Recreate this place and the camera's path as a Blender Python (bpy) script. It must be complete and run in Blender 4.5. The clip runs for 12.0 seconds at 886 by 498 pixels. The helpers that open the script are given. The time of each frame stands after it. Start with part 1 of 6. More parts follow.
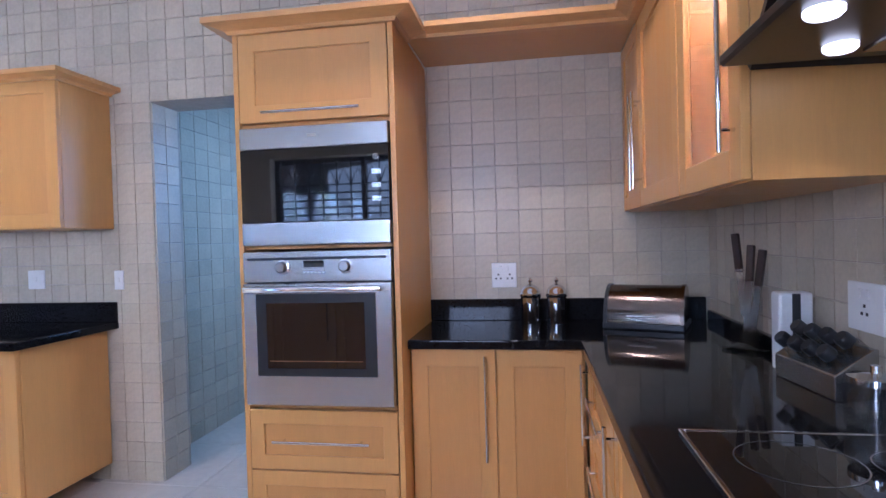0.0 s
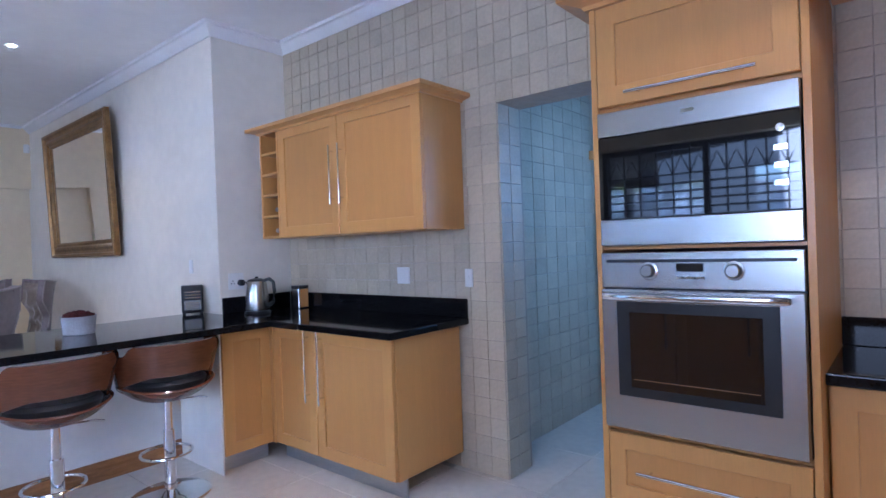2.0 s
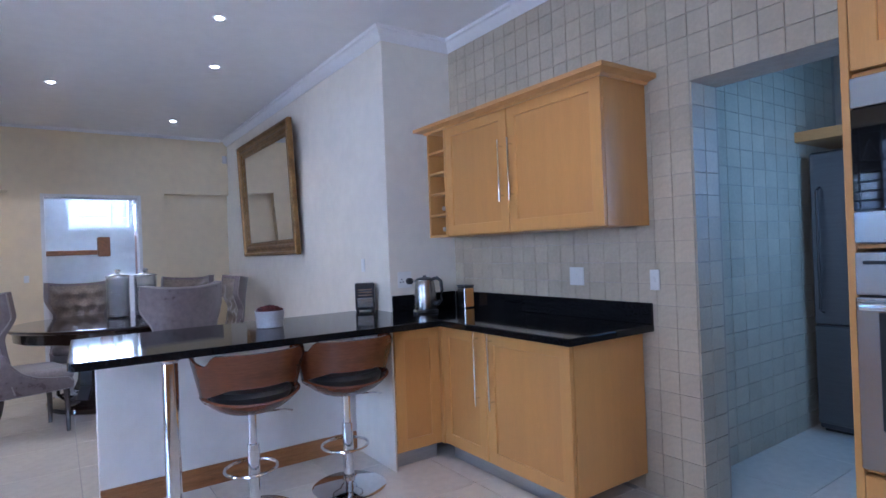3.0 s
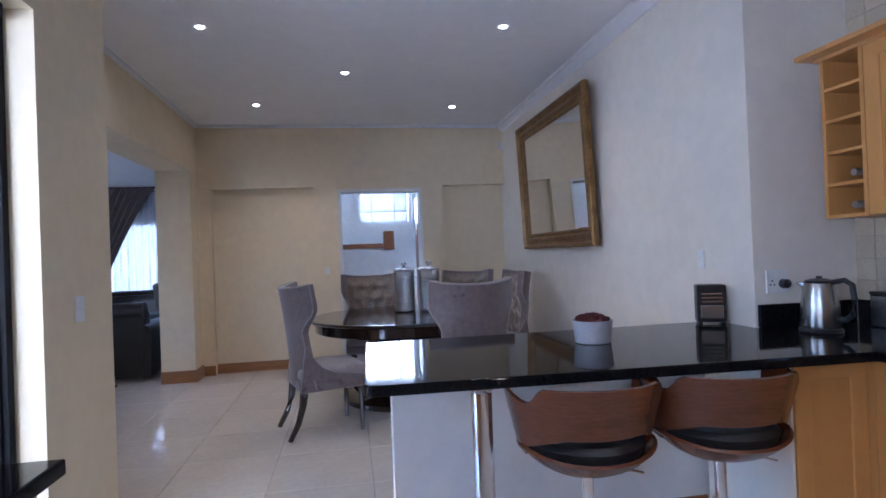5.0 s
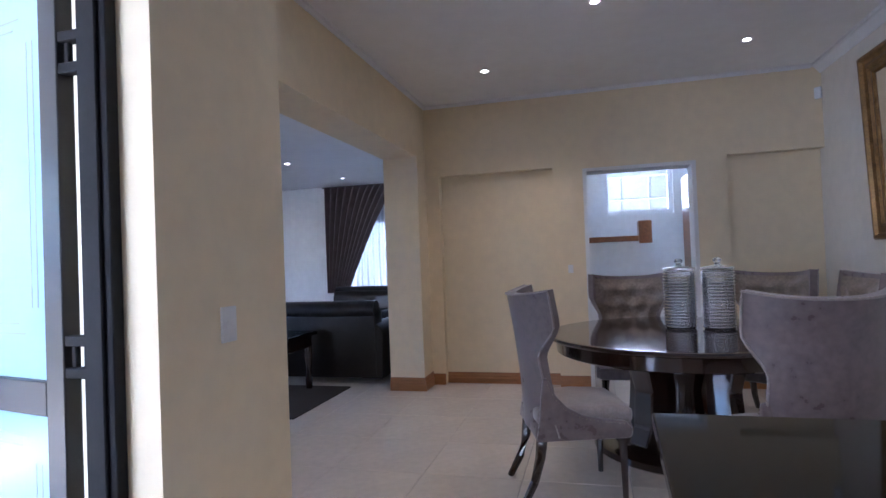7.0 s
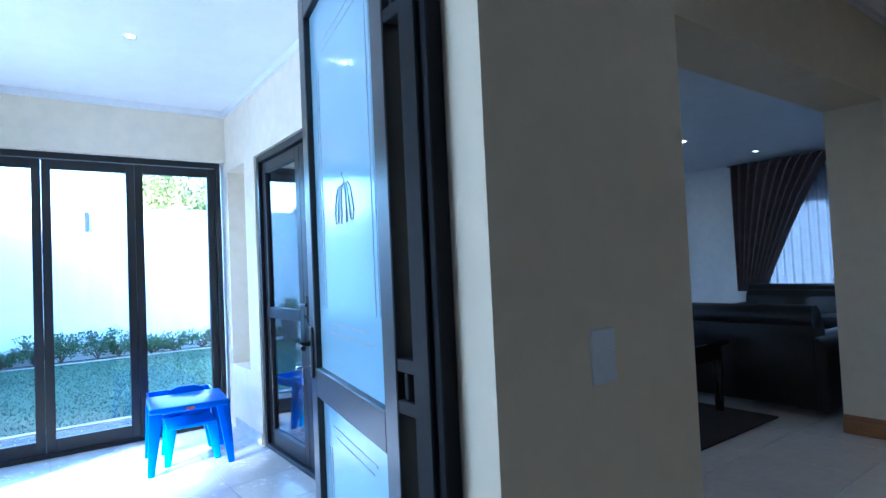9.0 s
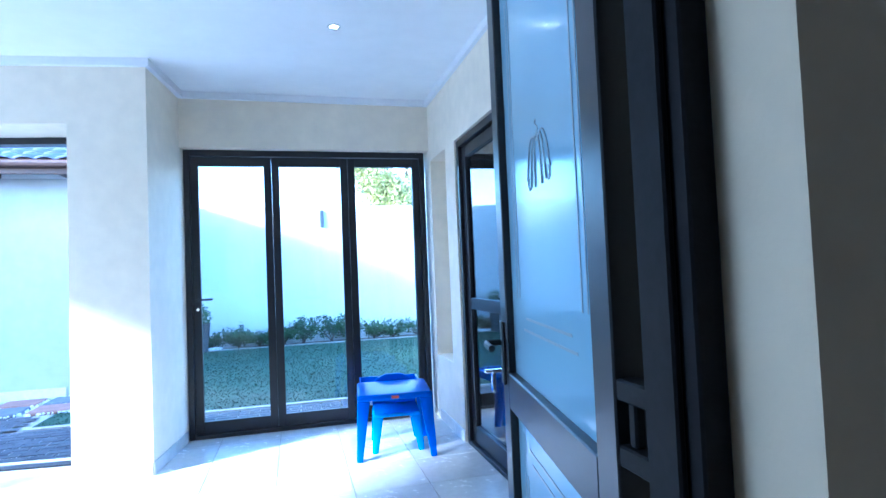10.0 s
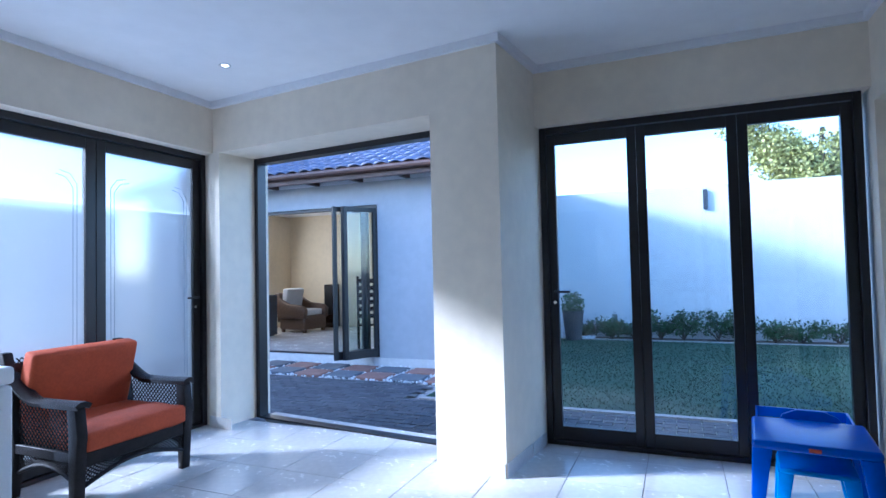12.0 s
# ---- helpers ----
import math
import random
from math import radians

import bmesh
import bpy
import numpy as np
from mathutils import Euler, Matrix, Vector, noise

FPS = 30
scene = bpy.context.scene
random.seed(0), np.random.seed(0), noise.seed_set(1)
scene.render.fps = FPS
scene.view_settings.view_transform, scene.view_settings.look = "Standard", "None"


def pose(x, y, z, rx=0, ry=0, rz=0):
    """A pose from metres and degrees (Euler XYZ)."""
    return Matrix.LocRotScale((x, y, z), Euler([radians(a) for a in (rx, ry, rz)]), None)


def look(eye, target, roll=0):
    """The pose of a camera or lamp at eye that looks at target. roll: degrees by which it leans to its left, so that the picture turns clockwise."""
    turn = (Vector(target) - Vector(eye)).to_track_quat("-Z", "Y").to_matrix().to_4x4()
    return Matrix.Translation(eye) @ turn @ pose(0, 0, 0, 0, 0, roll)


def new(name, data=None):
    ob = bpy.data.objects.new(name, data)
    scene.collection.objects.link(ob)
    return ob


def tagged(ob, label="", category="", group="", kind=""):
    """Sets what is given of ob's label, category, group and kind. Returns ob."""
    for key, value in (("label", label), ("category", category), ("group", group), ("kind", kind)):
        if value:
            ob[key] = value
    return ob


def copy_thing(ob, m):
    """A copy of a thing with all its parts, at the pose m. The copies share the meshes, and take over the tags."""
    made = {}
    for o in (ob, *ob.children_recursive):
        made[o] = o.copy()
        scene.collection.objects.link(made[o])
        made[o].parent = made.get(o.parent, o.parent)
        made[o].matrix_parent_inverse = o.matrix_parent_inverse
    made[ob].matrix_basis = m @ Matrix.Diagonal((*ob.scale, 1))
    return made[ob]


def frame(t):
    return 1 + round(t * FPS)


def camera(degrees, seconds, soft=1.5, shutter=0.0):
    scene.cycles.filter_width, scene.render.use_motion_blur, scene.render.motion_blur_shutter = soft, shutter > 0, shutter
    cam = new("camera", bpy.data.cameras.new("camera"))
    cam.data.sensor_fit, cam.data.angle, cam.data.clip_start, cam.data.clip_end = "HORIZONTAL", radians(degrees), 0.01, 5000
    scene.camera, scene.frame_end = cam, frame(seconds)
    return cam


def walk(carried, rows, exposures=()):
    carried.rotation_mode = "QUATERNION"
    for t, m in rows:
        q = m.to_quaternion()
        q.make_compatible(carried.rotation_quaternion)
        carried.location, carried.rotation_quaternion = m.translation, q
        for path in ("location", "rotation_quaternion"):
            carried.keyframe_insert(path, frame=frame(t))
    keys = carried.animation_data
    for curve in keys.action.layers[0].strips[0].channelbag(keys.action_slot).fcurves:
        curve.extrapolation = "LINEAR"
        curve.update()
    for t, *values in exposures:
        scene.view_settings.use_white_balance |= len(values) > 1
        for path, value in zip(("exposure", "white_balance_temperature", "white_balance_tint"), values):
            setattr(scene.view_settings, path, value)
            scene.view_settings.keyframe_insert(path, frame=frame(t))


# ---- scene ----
cam = camera(76.9, 12.0)
ROWS = [
    (0, 0, 0, 1.284, 9.3, -1.024, 1.633),
    (0.5, -0.04, 0.062, 1.291, 15.91, -1.136, 1.814),
    (1, -0.113, 0.118, 1.29, 23.539, -0.957, 2.026),
    (1.5, -0.21, 0.167, 1.291, 31.748, -0.669, 2.076),
    (2, -0.308, 0.196, 1.3, 40.057, -0.357, 2.065),
    (2.5, -0.392, 0.204, 1.301, 47.708, -0.01, 2.099),
    (3, -0.521, 0.214, 1.303, 55.215, 0.107, 2.165),
    (3.2, -0.597, 0.215, 1.304, 58.158, 0.206, 2.274),
    (5, -1.546, 0.215, 1.297, 80.588, 0.507, 2.204),
    (5.5, -1.889, 0.217, 1.312, 86.161, 0.645, 2.202),
    (6, -2.206, 0.213, 1.306, 91.611, 0.631, 2.362),
    (6.5, -2.506, 0.171, 1.304, 97.562, 0.83, 2.32),
    (7, -2.754, 0.136, 1.296, 104.865, 1.002, 2.182),
    (7.2, -2.842, 0.113, 1.294, 108.371, 1.286, 2.308),
    (8.8, -3.33, -0.191, 1.318, 139.881, 1.29, 2.549),
    (9.2, -3.404, -0.315, 1.3, 148.107, 2.304, 2.58),
    (9.5, -3.482, -0.442, 1.289, 154.677, 1.977, 2.38),
    (10, -3.574, -0.61, 1.278, 165.167, 2.205, 2.377),
    (10.5, -3.632, -0.803, 1.293, 175.59, 2.046, 1.925),
    (11, -3.659, -1.019, 1.293, 185.175, 2.107, 1.659),
    (11.5, -3.66, -1.186, 1.301, 194.635, 2.025, 1.448),
    (12, -3.655, -1.362, 1.312, 202.852, 2.01, 1.295),
]
walk(cam, [(t, pose(x, y, z, 90 + pitch, roll, yaw)) for t, x, y, z, yaw, pitch, roll in ROWS],
     exposures=[(0, 6.4, 5000, 26), (1.5, 6.13, 4850, 25), (2.0, 6.0, 4800, 23), (3.0, 5.8, 4850, 21), (5.5, 5.5, 5050, 22), (7.0, 5.43, 5200, 23), (8.8, 4.4, 4400, 8), (9.5, 4.05, 4200, 6), (10.5, 3.4, 4300, 10), (12.0, 2.35, 4550, 14)])

# ---- light ----
world = bpy.data.worlds.new("world")
scene.world = world
world.use_nodes = True
wn = world.node_tree
sky = wn.nodes.new("ShaderNodeTexSky")
sky.sky_type, sky.sun_disc = "NISHITA", False
SUN = Vector((0.84, 0.36, 0.42)).normalized()
sky.sun_elevation = math.asin(SUN.z)
sky.sun_rotation = math.atan2(SUN.x, SUN.y)
wn.nodes["Background"].inputs["Strength"].default_value = 0.15
wn.links.new(sky.outputs[0], wn.nodes["Background"].inputs["Color"])
sun = new("sun", bpy.data.lights.new("sun", "SUN"))
sun.data.energy, sun.data.angle, sun.data.color = 2.0, radians(7), (1.0, 0.94, 0.86)
sun.matrix_world = look((0, 0, 20), Vector((0, 0, 20)) - SUN)


def lamp_area(name, eye, target, w, h, watts, color=(0.82, 0.91, 1.0)):
    """Sky light in a window or glass door, or added fill where none opens."""
    data = bpy.data.lights.new(name, "AREA")
    data.shape, data.size, data.size_y, data.energy, data.color = "RECTANGLE", w, h, watts, color
    ob = new(name, data)
    ob.matrix_world = look(eye, target)
    return ob


lamp_area("window_or_fill_light", (-1.3, -1.3, 1.6), (-3.6, 2.2, 1.4), 2.4, 1.0, 1.25, (0.85, 0.93, 1.0))
lamp_area("window_or_fill_light", (-11.78, 0.85, 2.29), (-8.0, 0.6, 1.4), 0.9, 0.8, 0.85)
lamp_area("window_or_fill_light", (-12.2, -3.6, 1.4), (-8.0, -3.2, 1.0), 1.6, 1.2, 0.5)
# added bluish fill for the scullery, which has no window
lamp_area("window_or_fill_light", (-0.98, 3.9, 1.6), (-2.3, 3.7, 1.3), 1.0, 1.2, 0.25, (0.34, 0.66, 1.0))
lamp_area("window_or_fill_light", (0.0, -3.6, 1.25), (-2.5, -3.6, 2.2), 2.7, 2.1, 4.0, (0.9, 0.95, 1.0))
# added warm fill inside the garden room, no lamp or window stands there
lamp_area("window_or_fill_light", (5.1, -10.8, 1.7), (2.0, -10.8, 1.0), 1.8, 1.2, 9, (1.0, 0.86, 0.66))


# ---- materials ----
def mat(name, color, rough=0.5, metal=0.0, var=0.0, scale=8.0, bump=0.0, bscale=60.0, stretch=(1, 1, 1), spec=0.5, trans=0.0, coat=0.0, rand=0.0, island=False, rvar=0.0, sheen=0.0, dark=None):
    m = bpy.data.materials.new(name)
    m.use_nodes = True
    n, l = m.node_tree.nodes, m.node_tree.links
    b = n["Principled BSDF"]
    b.inputs["Roughness"].default_value, b.inputs["Metallic"].default_value = rough, metal
    b.inputs["Specular IOR Level"].default_value = spec
    b.inputs["Transmission Weight"].default_value, b.inputs["Coat Weight"].default_value = trans, coat
    b.inputs["Sheen Weight"].default_value = sheen
    b.inputs["Base Color"].default_value = (*color, 1)
    tc = n.new("ShaderNodeTexCoord")
    mp = n.new("ShaderNodeMapping")
    mp.inputs["Scale"].default_value = stretch
    l.new(tc.outputs["Object"], mp.inputs["Vector"])
    if rand or island:
        gi = n.new("ShaderNodeNewGeometry") if island else n.new("ShaderNodeObjectInfo")
        seed = gi.outputs["Random Per Island"] if island else gi.outputs["Random"]
    if var or rand:
        n1, n2 = n.new("ShaderNodeTexNoise"), n.new("ShaderNodeTexNoise")
        n1.inputs["Scale"].default_value, n2.inputs["Scale"].default_value = scale, scale * 7.3
        n1.inputs["Detail"].default_value, n2.inputs["Detail"].default_value = 5, 3
        for q in (n1, n2):
            l.new(mp.outputs[0], q.inputs["Vector"])
        mix = n.new("ShaderNodeMath")
        mix.operation = "ADD"
        l.new(n1.outputs["Fac"], mix.inputs[0])
        l.new(n2.outputs["Fac"], mix.inputs[1])
        fac = mix.outputs[0]
        lo, hi = 0.75, 1.25
        ramp = n.new("ShaderNodeMapRange")
        ramp.inputs["From Min"].default_value, ramp.inputs["From Max"].default_value = lo, hi
        l.new(fac, ramp.inputs["Value"])
        fac = ramp.outputs[0]
        cm = n.new("ShaderNodeMix")
        cm.data_type = "RGBA"
        dk = dark or tuple(c * (1 - var) for c in color)
        cm.inputs["A"].default_value, cm.inputs["B"].default_value = (*dk, 1), (*[min(1, c * (1 + var * 0.6)) for c in color], 1)
        l.new(fac, cm.inputs["Factor"])
        out = cm.outputs["Result"]
        if rand:
            hsv = n.new("ShaderNodeHueSaturation")
            mr = n.new("ShaderNodeMapRange")
            mr.inputs["To Min"].default_value, mr.inputs["To Max"].default_value = 1 - rand, 1 + rand
            l.new(seed, mr.inputs["Value"])
            l.new(mr.outputs[0], hsv.inputs["Value"])
            l.new(out, hsv.inputs["Color"])
            out = hsv.outputs[0]
        l.new(out, b.inputs["Base Color"])
        if rvar:
            rr = n.new("ShaderNodeMapRange")
            rr.inputs["To Min"].default_value, rr.inputs["To Max"].default_value = max(0.02, rough - rvar), rough + rvar
            l.new(fac, rr.inputs["Value"])
            l.new(rr.outputs[0], b.inputs["Roughness"])
    if bump:
        nb, bp = n.new("ShaderNodeTexNoise"), n.new("ShaderNodeBump")
        nb.inputs["Scale"].default_value, nb.inputs["Detail"].default_value = bscale, 4
        bp.inputs["Strength"].default_value, bp.inputs["Distance"].default_value = bump, 0.004
        l.new(mp.outputs[0], nb.inputs["Vector"])
        l.new(nb.outputs["Fac"], bp.inputs["Height"])
        l.new(bp.outputs[0], b.inputs["Normal"])
    return m


def glow(name, color, strength):
    m = mat(name, color)
    b = m.node_tree.nodes["Principled BSDF"]
    b.inputs["Emission Color"].default_value, b.inputs["Emission Strength"].default_value = (*color, 1), strength
    return m


def schlick(n, l, f0):
    """Reflectance that rises towards grazing, alike on both sides of a pane."""
    lw, pw, ml = n.new("ShaderNodeLayerWeight"), n.new("ShaderNodeMath"), n.new("ShaderNodeMath")
    lw.inputs["Blend"].default_value = 0.5
    pw.operation, ml.operation = "POWER", "MULTIPLY_ADD"
    pw.inputs[1].default_value, ml.inputs[1].default_value, ml.inputs[2].default_value = 5.0, 1 - f0, f0
    l.new(lw.outputs["Facing"], pw.inputs[0])
    l.new(pw.outputs[0], ml.inputs[0])
    return ml.outputs[0]


def glass_mat(name, tint=(1, 1, 1), f0=0.04):
    """A thin pane: mostly see-through, with a clear reflection."""
    m = bpy.data.materials.new(name)
    m.use_nodes = True
    n, l = m.node_tree.nodes, m.node_tree.links
    n.remove(n["Principled BSDF"])
    t, g, x = n.new("ShaderNodeBsdfTransparent"), n.new("ShaderNodeBsdfGlossy"), n.new("ShaderNodeMixShader")
    t.inputs["Color"].default_value, g.inputs["Roughness"].default_value = (*tint, 1), 0.02
    l.new(schlick(n, l, f0), x.inputs["Fac"])
    l.new(t.outputs[0], x.inputs[1])
    l.new(g.outputs[0], x.inputs[2])
    l.new(x.outputs[0], n["Material Output"].inputs["Surface"])
    return m


PLASTER = mat("cream_plaster", (0.80, 0.68, 0.47), 0.75, var=0.05, scale=1.5, bump=0.12, bscale=90)
PLASTER_W = mat("white_plaster", (0.78, 0.77, 0.75), 0.75, var=0.05, scale=1.5, bump=0.15, bscale=80)
PLASTER_M = mat("pale_cream_plaster", (0.79, 0.745, 0.66), 0.75, var=0.05, scale=1.5, bump=0.12, bscale=90)
PATIO_PL = mat("patio_plaster", (0.82, 0.73, 0.58), 0.8, var=0.06, scale=1.3, bump=0.2, bscale=70)
CEIL = mat("ceiling_paint", (0.88, 0.88, 0.88), 0.85, var=0.03, scale=1.0, bump=0.05, bscale=60)
CORNICE = mat("cornice_paint", (0.82, 0.82, 0.83), 0.6, var=0.03, scale=4)
MAPLE = mat("maple_veneer", (0.60, 0.305, 0.085), 0.38, var=0.05, scale=3.0, stretch=(9, 9, 0.7), bump=0.04, bscale=50, coat=0.08, rvar=0.05)
MAPLE_D = mat("maple_panel", (0.555, 0.272, 0.074), 0.38, var=0.05, scale=3.0, stretch=(9, 9, 0.7), bump=0.04, bscale=50, coat=0.08, rvar=0.05)
MAPLE_H = mat("maple_trim", (0.60, 0.31, 0.10), 0.34, var=0.09, scale=3.0, stretch=(0.8, 6, 9), bump=0.03, bscale=50, coat=0.2)
GRANITE = mat("black_granite", (0.008, 0.008, 0.009), 0.06, var=0.6, scale=90, spec=0.2, rvar=0.02, dark=(0.003, 0.003, 0.004))
BRIGHT = mat("polished_steel", (0.15, 0.12, 0.10), 0.16, 1.0, var=0.1, scale=6, rvar=0.05)
STEEL = mat("brushed_steel", (0.47, 0.47, 0.465), 0.27, 1.0, var=0.08, scale=20, stretch=(1, 1, 40), bump=0.03, bscale=40)
CHROME = mat("polished_chrome", (0.75, 0.76, 0.78), 0.08, 1.0, var=0.05, scale=12, rvar=0.03)
BLACKGLASS = mat("black_glass", (0.006, 0.006, 0.007), 0.03, spec=0.95, var=0.2, scale=5)
BLACK = mat("black_plastic", (0.012, 0.012, 0.013), 0.35, var=0.2, scale=20)
WHITE = mat("white_plastic", (0.78, 0.78, 0.77), 0.35, var=0.03, scale=10)
ALU = mat("aluminium_frame", (0.011, 0.0105, 0.012), 0.36, 0.0, var=0.15, scale=12, bump=0.03, bscale=200)
ALU_M = mat("matt_aluminium", (0.010, 0.0098, 0.011), 0.6, var=0.2, scale=12, spec=0.15)
ALU_P = mat("plinth_aluminium", (0.45, 0.46, 0.47), 0.35, 0.9, var=0.1, scale=5, stretch=(1, 1, 10))
FLOOR_T = mat("porcelain_tile", (0.71, 0.645, 0.555), 0.07, var=0.07, scale=2.5, rand=0.03, spec=0.5, rvar=0.03)
PATIO_T = mat("patio_tile", (0.66, 0.64, 0.60), 0.22, var=0.07, scale=3, rand=0.035, rvar=0.06)
GROUT = mat("grout", (0.42, 0.39, 0.35), 0.9, var=0.15, scale=20)
TILE = mat("wall_tile", (0.50, 0.43, 0.318), 0.38, var=0.09, scale=9, rand=0.08, bump=0.1, bscale=25)
TILE_J = mat("wall_tile_field", (0.50, 0.43, 0.318), 0.38, var=0.09, scale=9, rand=0.08, island=True, bump=0.1, bscale=25)
TGROUT = mat("wall_grout", (0.43, 0.375, 0.31), 0.9, var=0.1, scale=20)
GLASS = glass_mat("clear_glass", (0.94, 0.97, 0.97))
# tint set to hold back daylight indoors, reflectance raised to brighten the panes
GLASS_D = glass_mat("double_glass", (0.6, 0.63, 0.66), 0.28)
SKIRT = mat("stained_skirting", (0.34, 0.15, 0.05), 0.35, var=0.25, scale=3, stretch=(1, 1, 14), coat=0.2)


def frosted(name, color, see=0.45, blur=0.45, white=0.0):
    m = bpy.data.materials.new(name)
    m.use_nodes = True
    n, l = m.node_tree.nodes, m.node_tree.links
    n.remove(n["Principled BSDF"])
    t, r, g = n.new("ShaderNodeBsdfTranslucent"), n.new("ShaderNodeBsdfRefraction"), n.new("ShaderNodeBsdfGlossy")
    x, y = n.new("ShaderNodeMixShader"), n.new("ShaderNodeMixShader")
    t.inputs["Color"].default_value = r.inputs["Color"].default_value = (*color, 1)
    r.inputs["Roughness"].default_value, r.inputs["IOR"].default_value, g.inputs["Roughness"].default_value = blur, 1.05, 0.12
    x.inputs["Fac"].default_value = see
    l.new(t.outputs[0], x.inputs[1])
    l.new(r.outputs[0], x.inputs[2])
    l.new(schlick(n, l, 0.04), y.inputs["Fac"])
    d, z = n.new("ShaderNodeBsdfDiffuse"), n.new("ShaderNodeMixShader")
    d.inputs["Color"].default_value, z.inputs["Fac"].default_value = (*color, 1), white
    l.new(x.outputs[0], z.inputs[1])
    l.new(d.outputs[0], z.inputs[2])
    l.new(z.outputs[0], y.inputs[1])
    l.new(g.outputs[0], y.inputs[2])
    l.new(y.outputs[0], n["Material Output"].inputs["Surface"])
    return m


FROST = frosted("etched_glass", (0.54, 0.57, 0.59), 0.85, 0.4)


# ---- mesh helpers ----
def boxes(*list_of, bevel=0.0, seg=1):
    """A bmesh of boxes (x0, x1, y0, y1, z0, z1)."""
    bm = bmesh.new()
    for x0, x1, y0, y1, z0, z1 in list_of:
        m = Matrix.Translation(((x0 + x1) / 2, (y0 + y1) / 2, (z0 + z1) / 2)) @ Matrix.Diagonal((abs(x1 - x0), abs(y1 - y0), abs(z1 - z0), 1))
        bmesh.ops.create_cube(bm, size=1, matrix=m)
    if bevel:
        bmesh.ops.bevel(bm, geom=bm.edges[:], offset=bevel, segments=seg, affect="EDGES", profile=0.5)
    return bm


def prism(points, axis, a, b, bevel=0.0):
    """A flat outline of 2D points pushed along an axis from a to b."""
    bm = bmesh.new()
    put = {"x": lambda u, v, w: (w, u, v), "y": lambda u, v, w: (u, w, v), "z": lambda u, v, w: (u, v, w)}[axis]
    lo = [bm.verts.new(put(u, v, a)) for u, v in points]
    hi = [bm.verts.new(put(u, v, b)) for u, v in points]
    bm.faces.new(lo)
    bm.faces.new(hi[::-1])
    for i in range(len(points)):
        j = (i + 1) % len(points)
        bm.faces.new((lo[i], hi[i], hi[j], lo[j]))
    bmesh.ops.recalc_face_normals(bm, faces=bm.faces[:])
    if bevel:
        bmesh.ops.bevel(bm, geom=bm.edges[:], offset=bevel, segments=2, affect="EDGES", profile=0.5)
    return bm


def lathe(profile, seg=24, cx=0.0, cy=0.0, bm=None):
    """A turned body from (radius, height) pairs."""
    bm = bm or bmesh.new()
    rings = []
    for r, z in profile:
        if r < 1e-5:
            rings.append([bm.verts.new((cx, cy, z))])
        else:
            rings.append([bm.verts.new((cx + r * math.cos(2 * math.pi * k / seg), cy + r * math.sin(2 * math.pi * k / seg), z)) for k in range(seg)])
    for a, b in zip(rings, rings[1:]):
        for k in range(seg):
            q = [a[k % len(a)], a[(k + 1) % len(a)], b[(k + 1) % len(b)], b[k % len(b)]]
            q = list(dict.fromkeys(q))
            if len(q) > 2:
                bm.faces.new(q)
    for r in (rings[0], rings[-1]):
        if len(r) > 2:
            bm.faces.new(r)
    bmesh.ops.recalc_face_normals(bm, faces=bm.faces[:])
    return bm


def tube(path, r, seg=8, bm=None, r_end=None, closed=False):
    """A round bar along a path of points."""
    bm = bm or bmesh.new()
    pts = [Vector(p) for p in path]
    rings, up = [], Vector((0, 0, 1))
    count = len(pts)
    for i, p in enumerate(pts):
        if closed:
            d = (pts[(i + 1) % count] - pts[i - 1]).normalized()
        else:
            d = (pts[min(i + 1, count - 1)] - pts[max(i - 1, 0)]).normalized()
        s = d.cross(up if abs(d.z) < 0.95 else Vector((1, 0, 0))).normalized()
        u = s.cross(d)
        rr = r + ((r_end if r_end is not None else r) - r) * i / max(1, count - 1)
        rings.append([bm.verts.new(p + s * (rr * math.cos(2 * math.pi * k / seg)) + u * (rr * math.sin(2 * math.pi * k / seg))) for k in range(seg)])
    pairs = list(zip(rings, rings[1:])) + ([(rings[-1], rings[0])] if closed else [])
    for a, b in pairs:
        for k in range(seg):
            bm.faces.new((a[k], a[(k + 1) % seg], b[(k + 1) % seg], b[k]))
    if not closed:
        bm.faces.new(rings[0][::-1])
        bm.faces.new(rings[-1])
    bmesh.ops.recalc_face_normals(bm, faces=bm.faces[:])
    return bm


def sheet(fn, nu, nv, thick=0.0, closed_u=False):
    """A surface fn(u, v) of u, v in 0..1, given a thickness along its normals."""
    bm = bmesh.new()
    g = [[bm.verts.new(fn(i / nu, j / nv)) for j in range(nv + 1)] for i in range(nu + (0 if closed_u else 1))]
    n = len(g)
    for i in range(nu if closed_u else n - 1):
        for j in range(nv):
            bm.faces.new((g[i][j], g[(i + 1) % n][j], g[(i + 1) % n][j + 1], g[i][j + 1]))
    bmesh.ops.recalc_face_normals(bm, faces=bm.faces[:])
    if thick:
        bmesh.ops.solidify(bm, geom=bm.faces[:], thickness=thick)
        bmesh.ops.recalc_face_normals(bm, faces=bm.faces[:])
    return bm


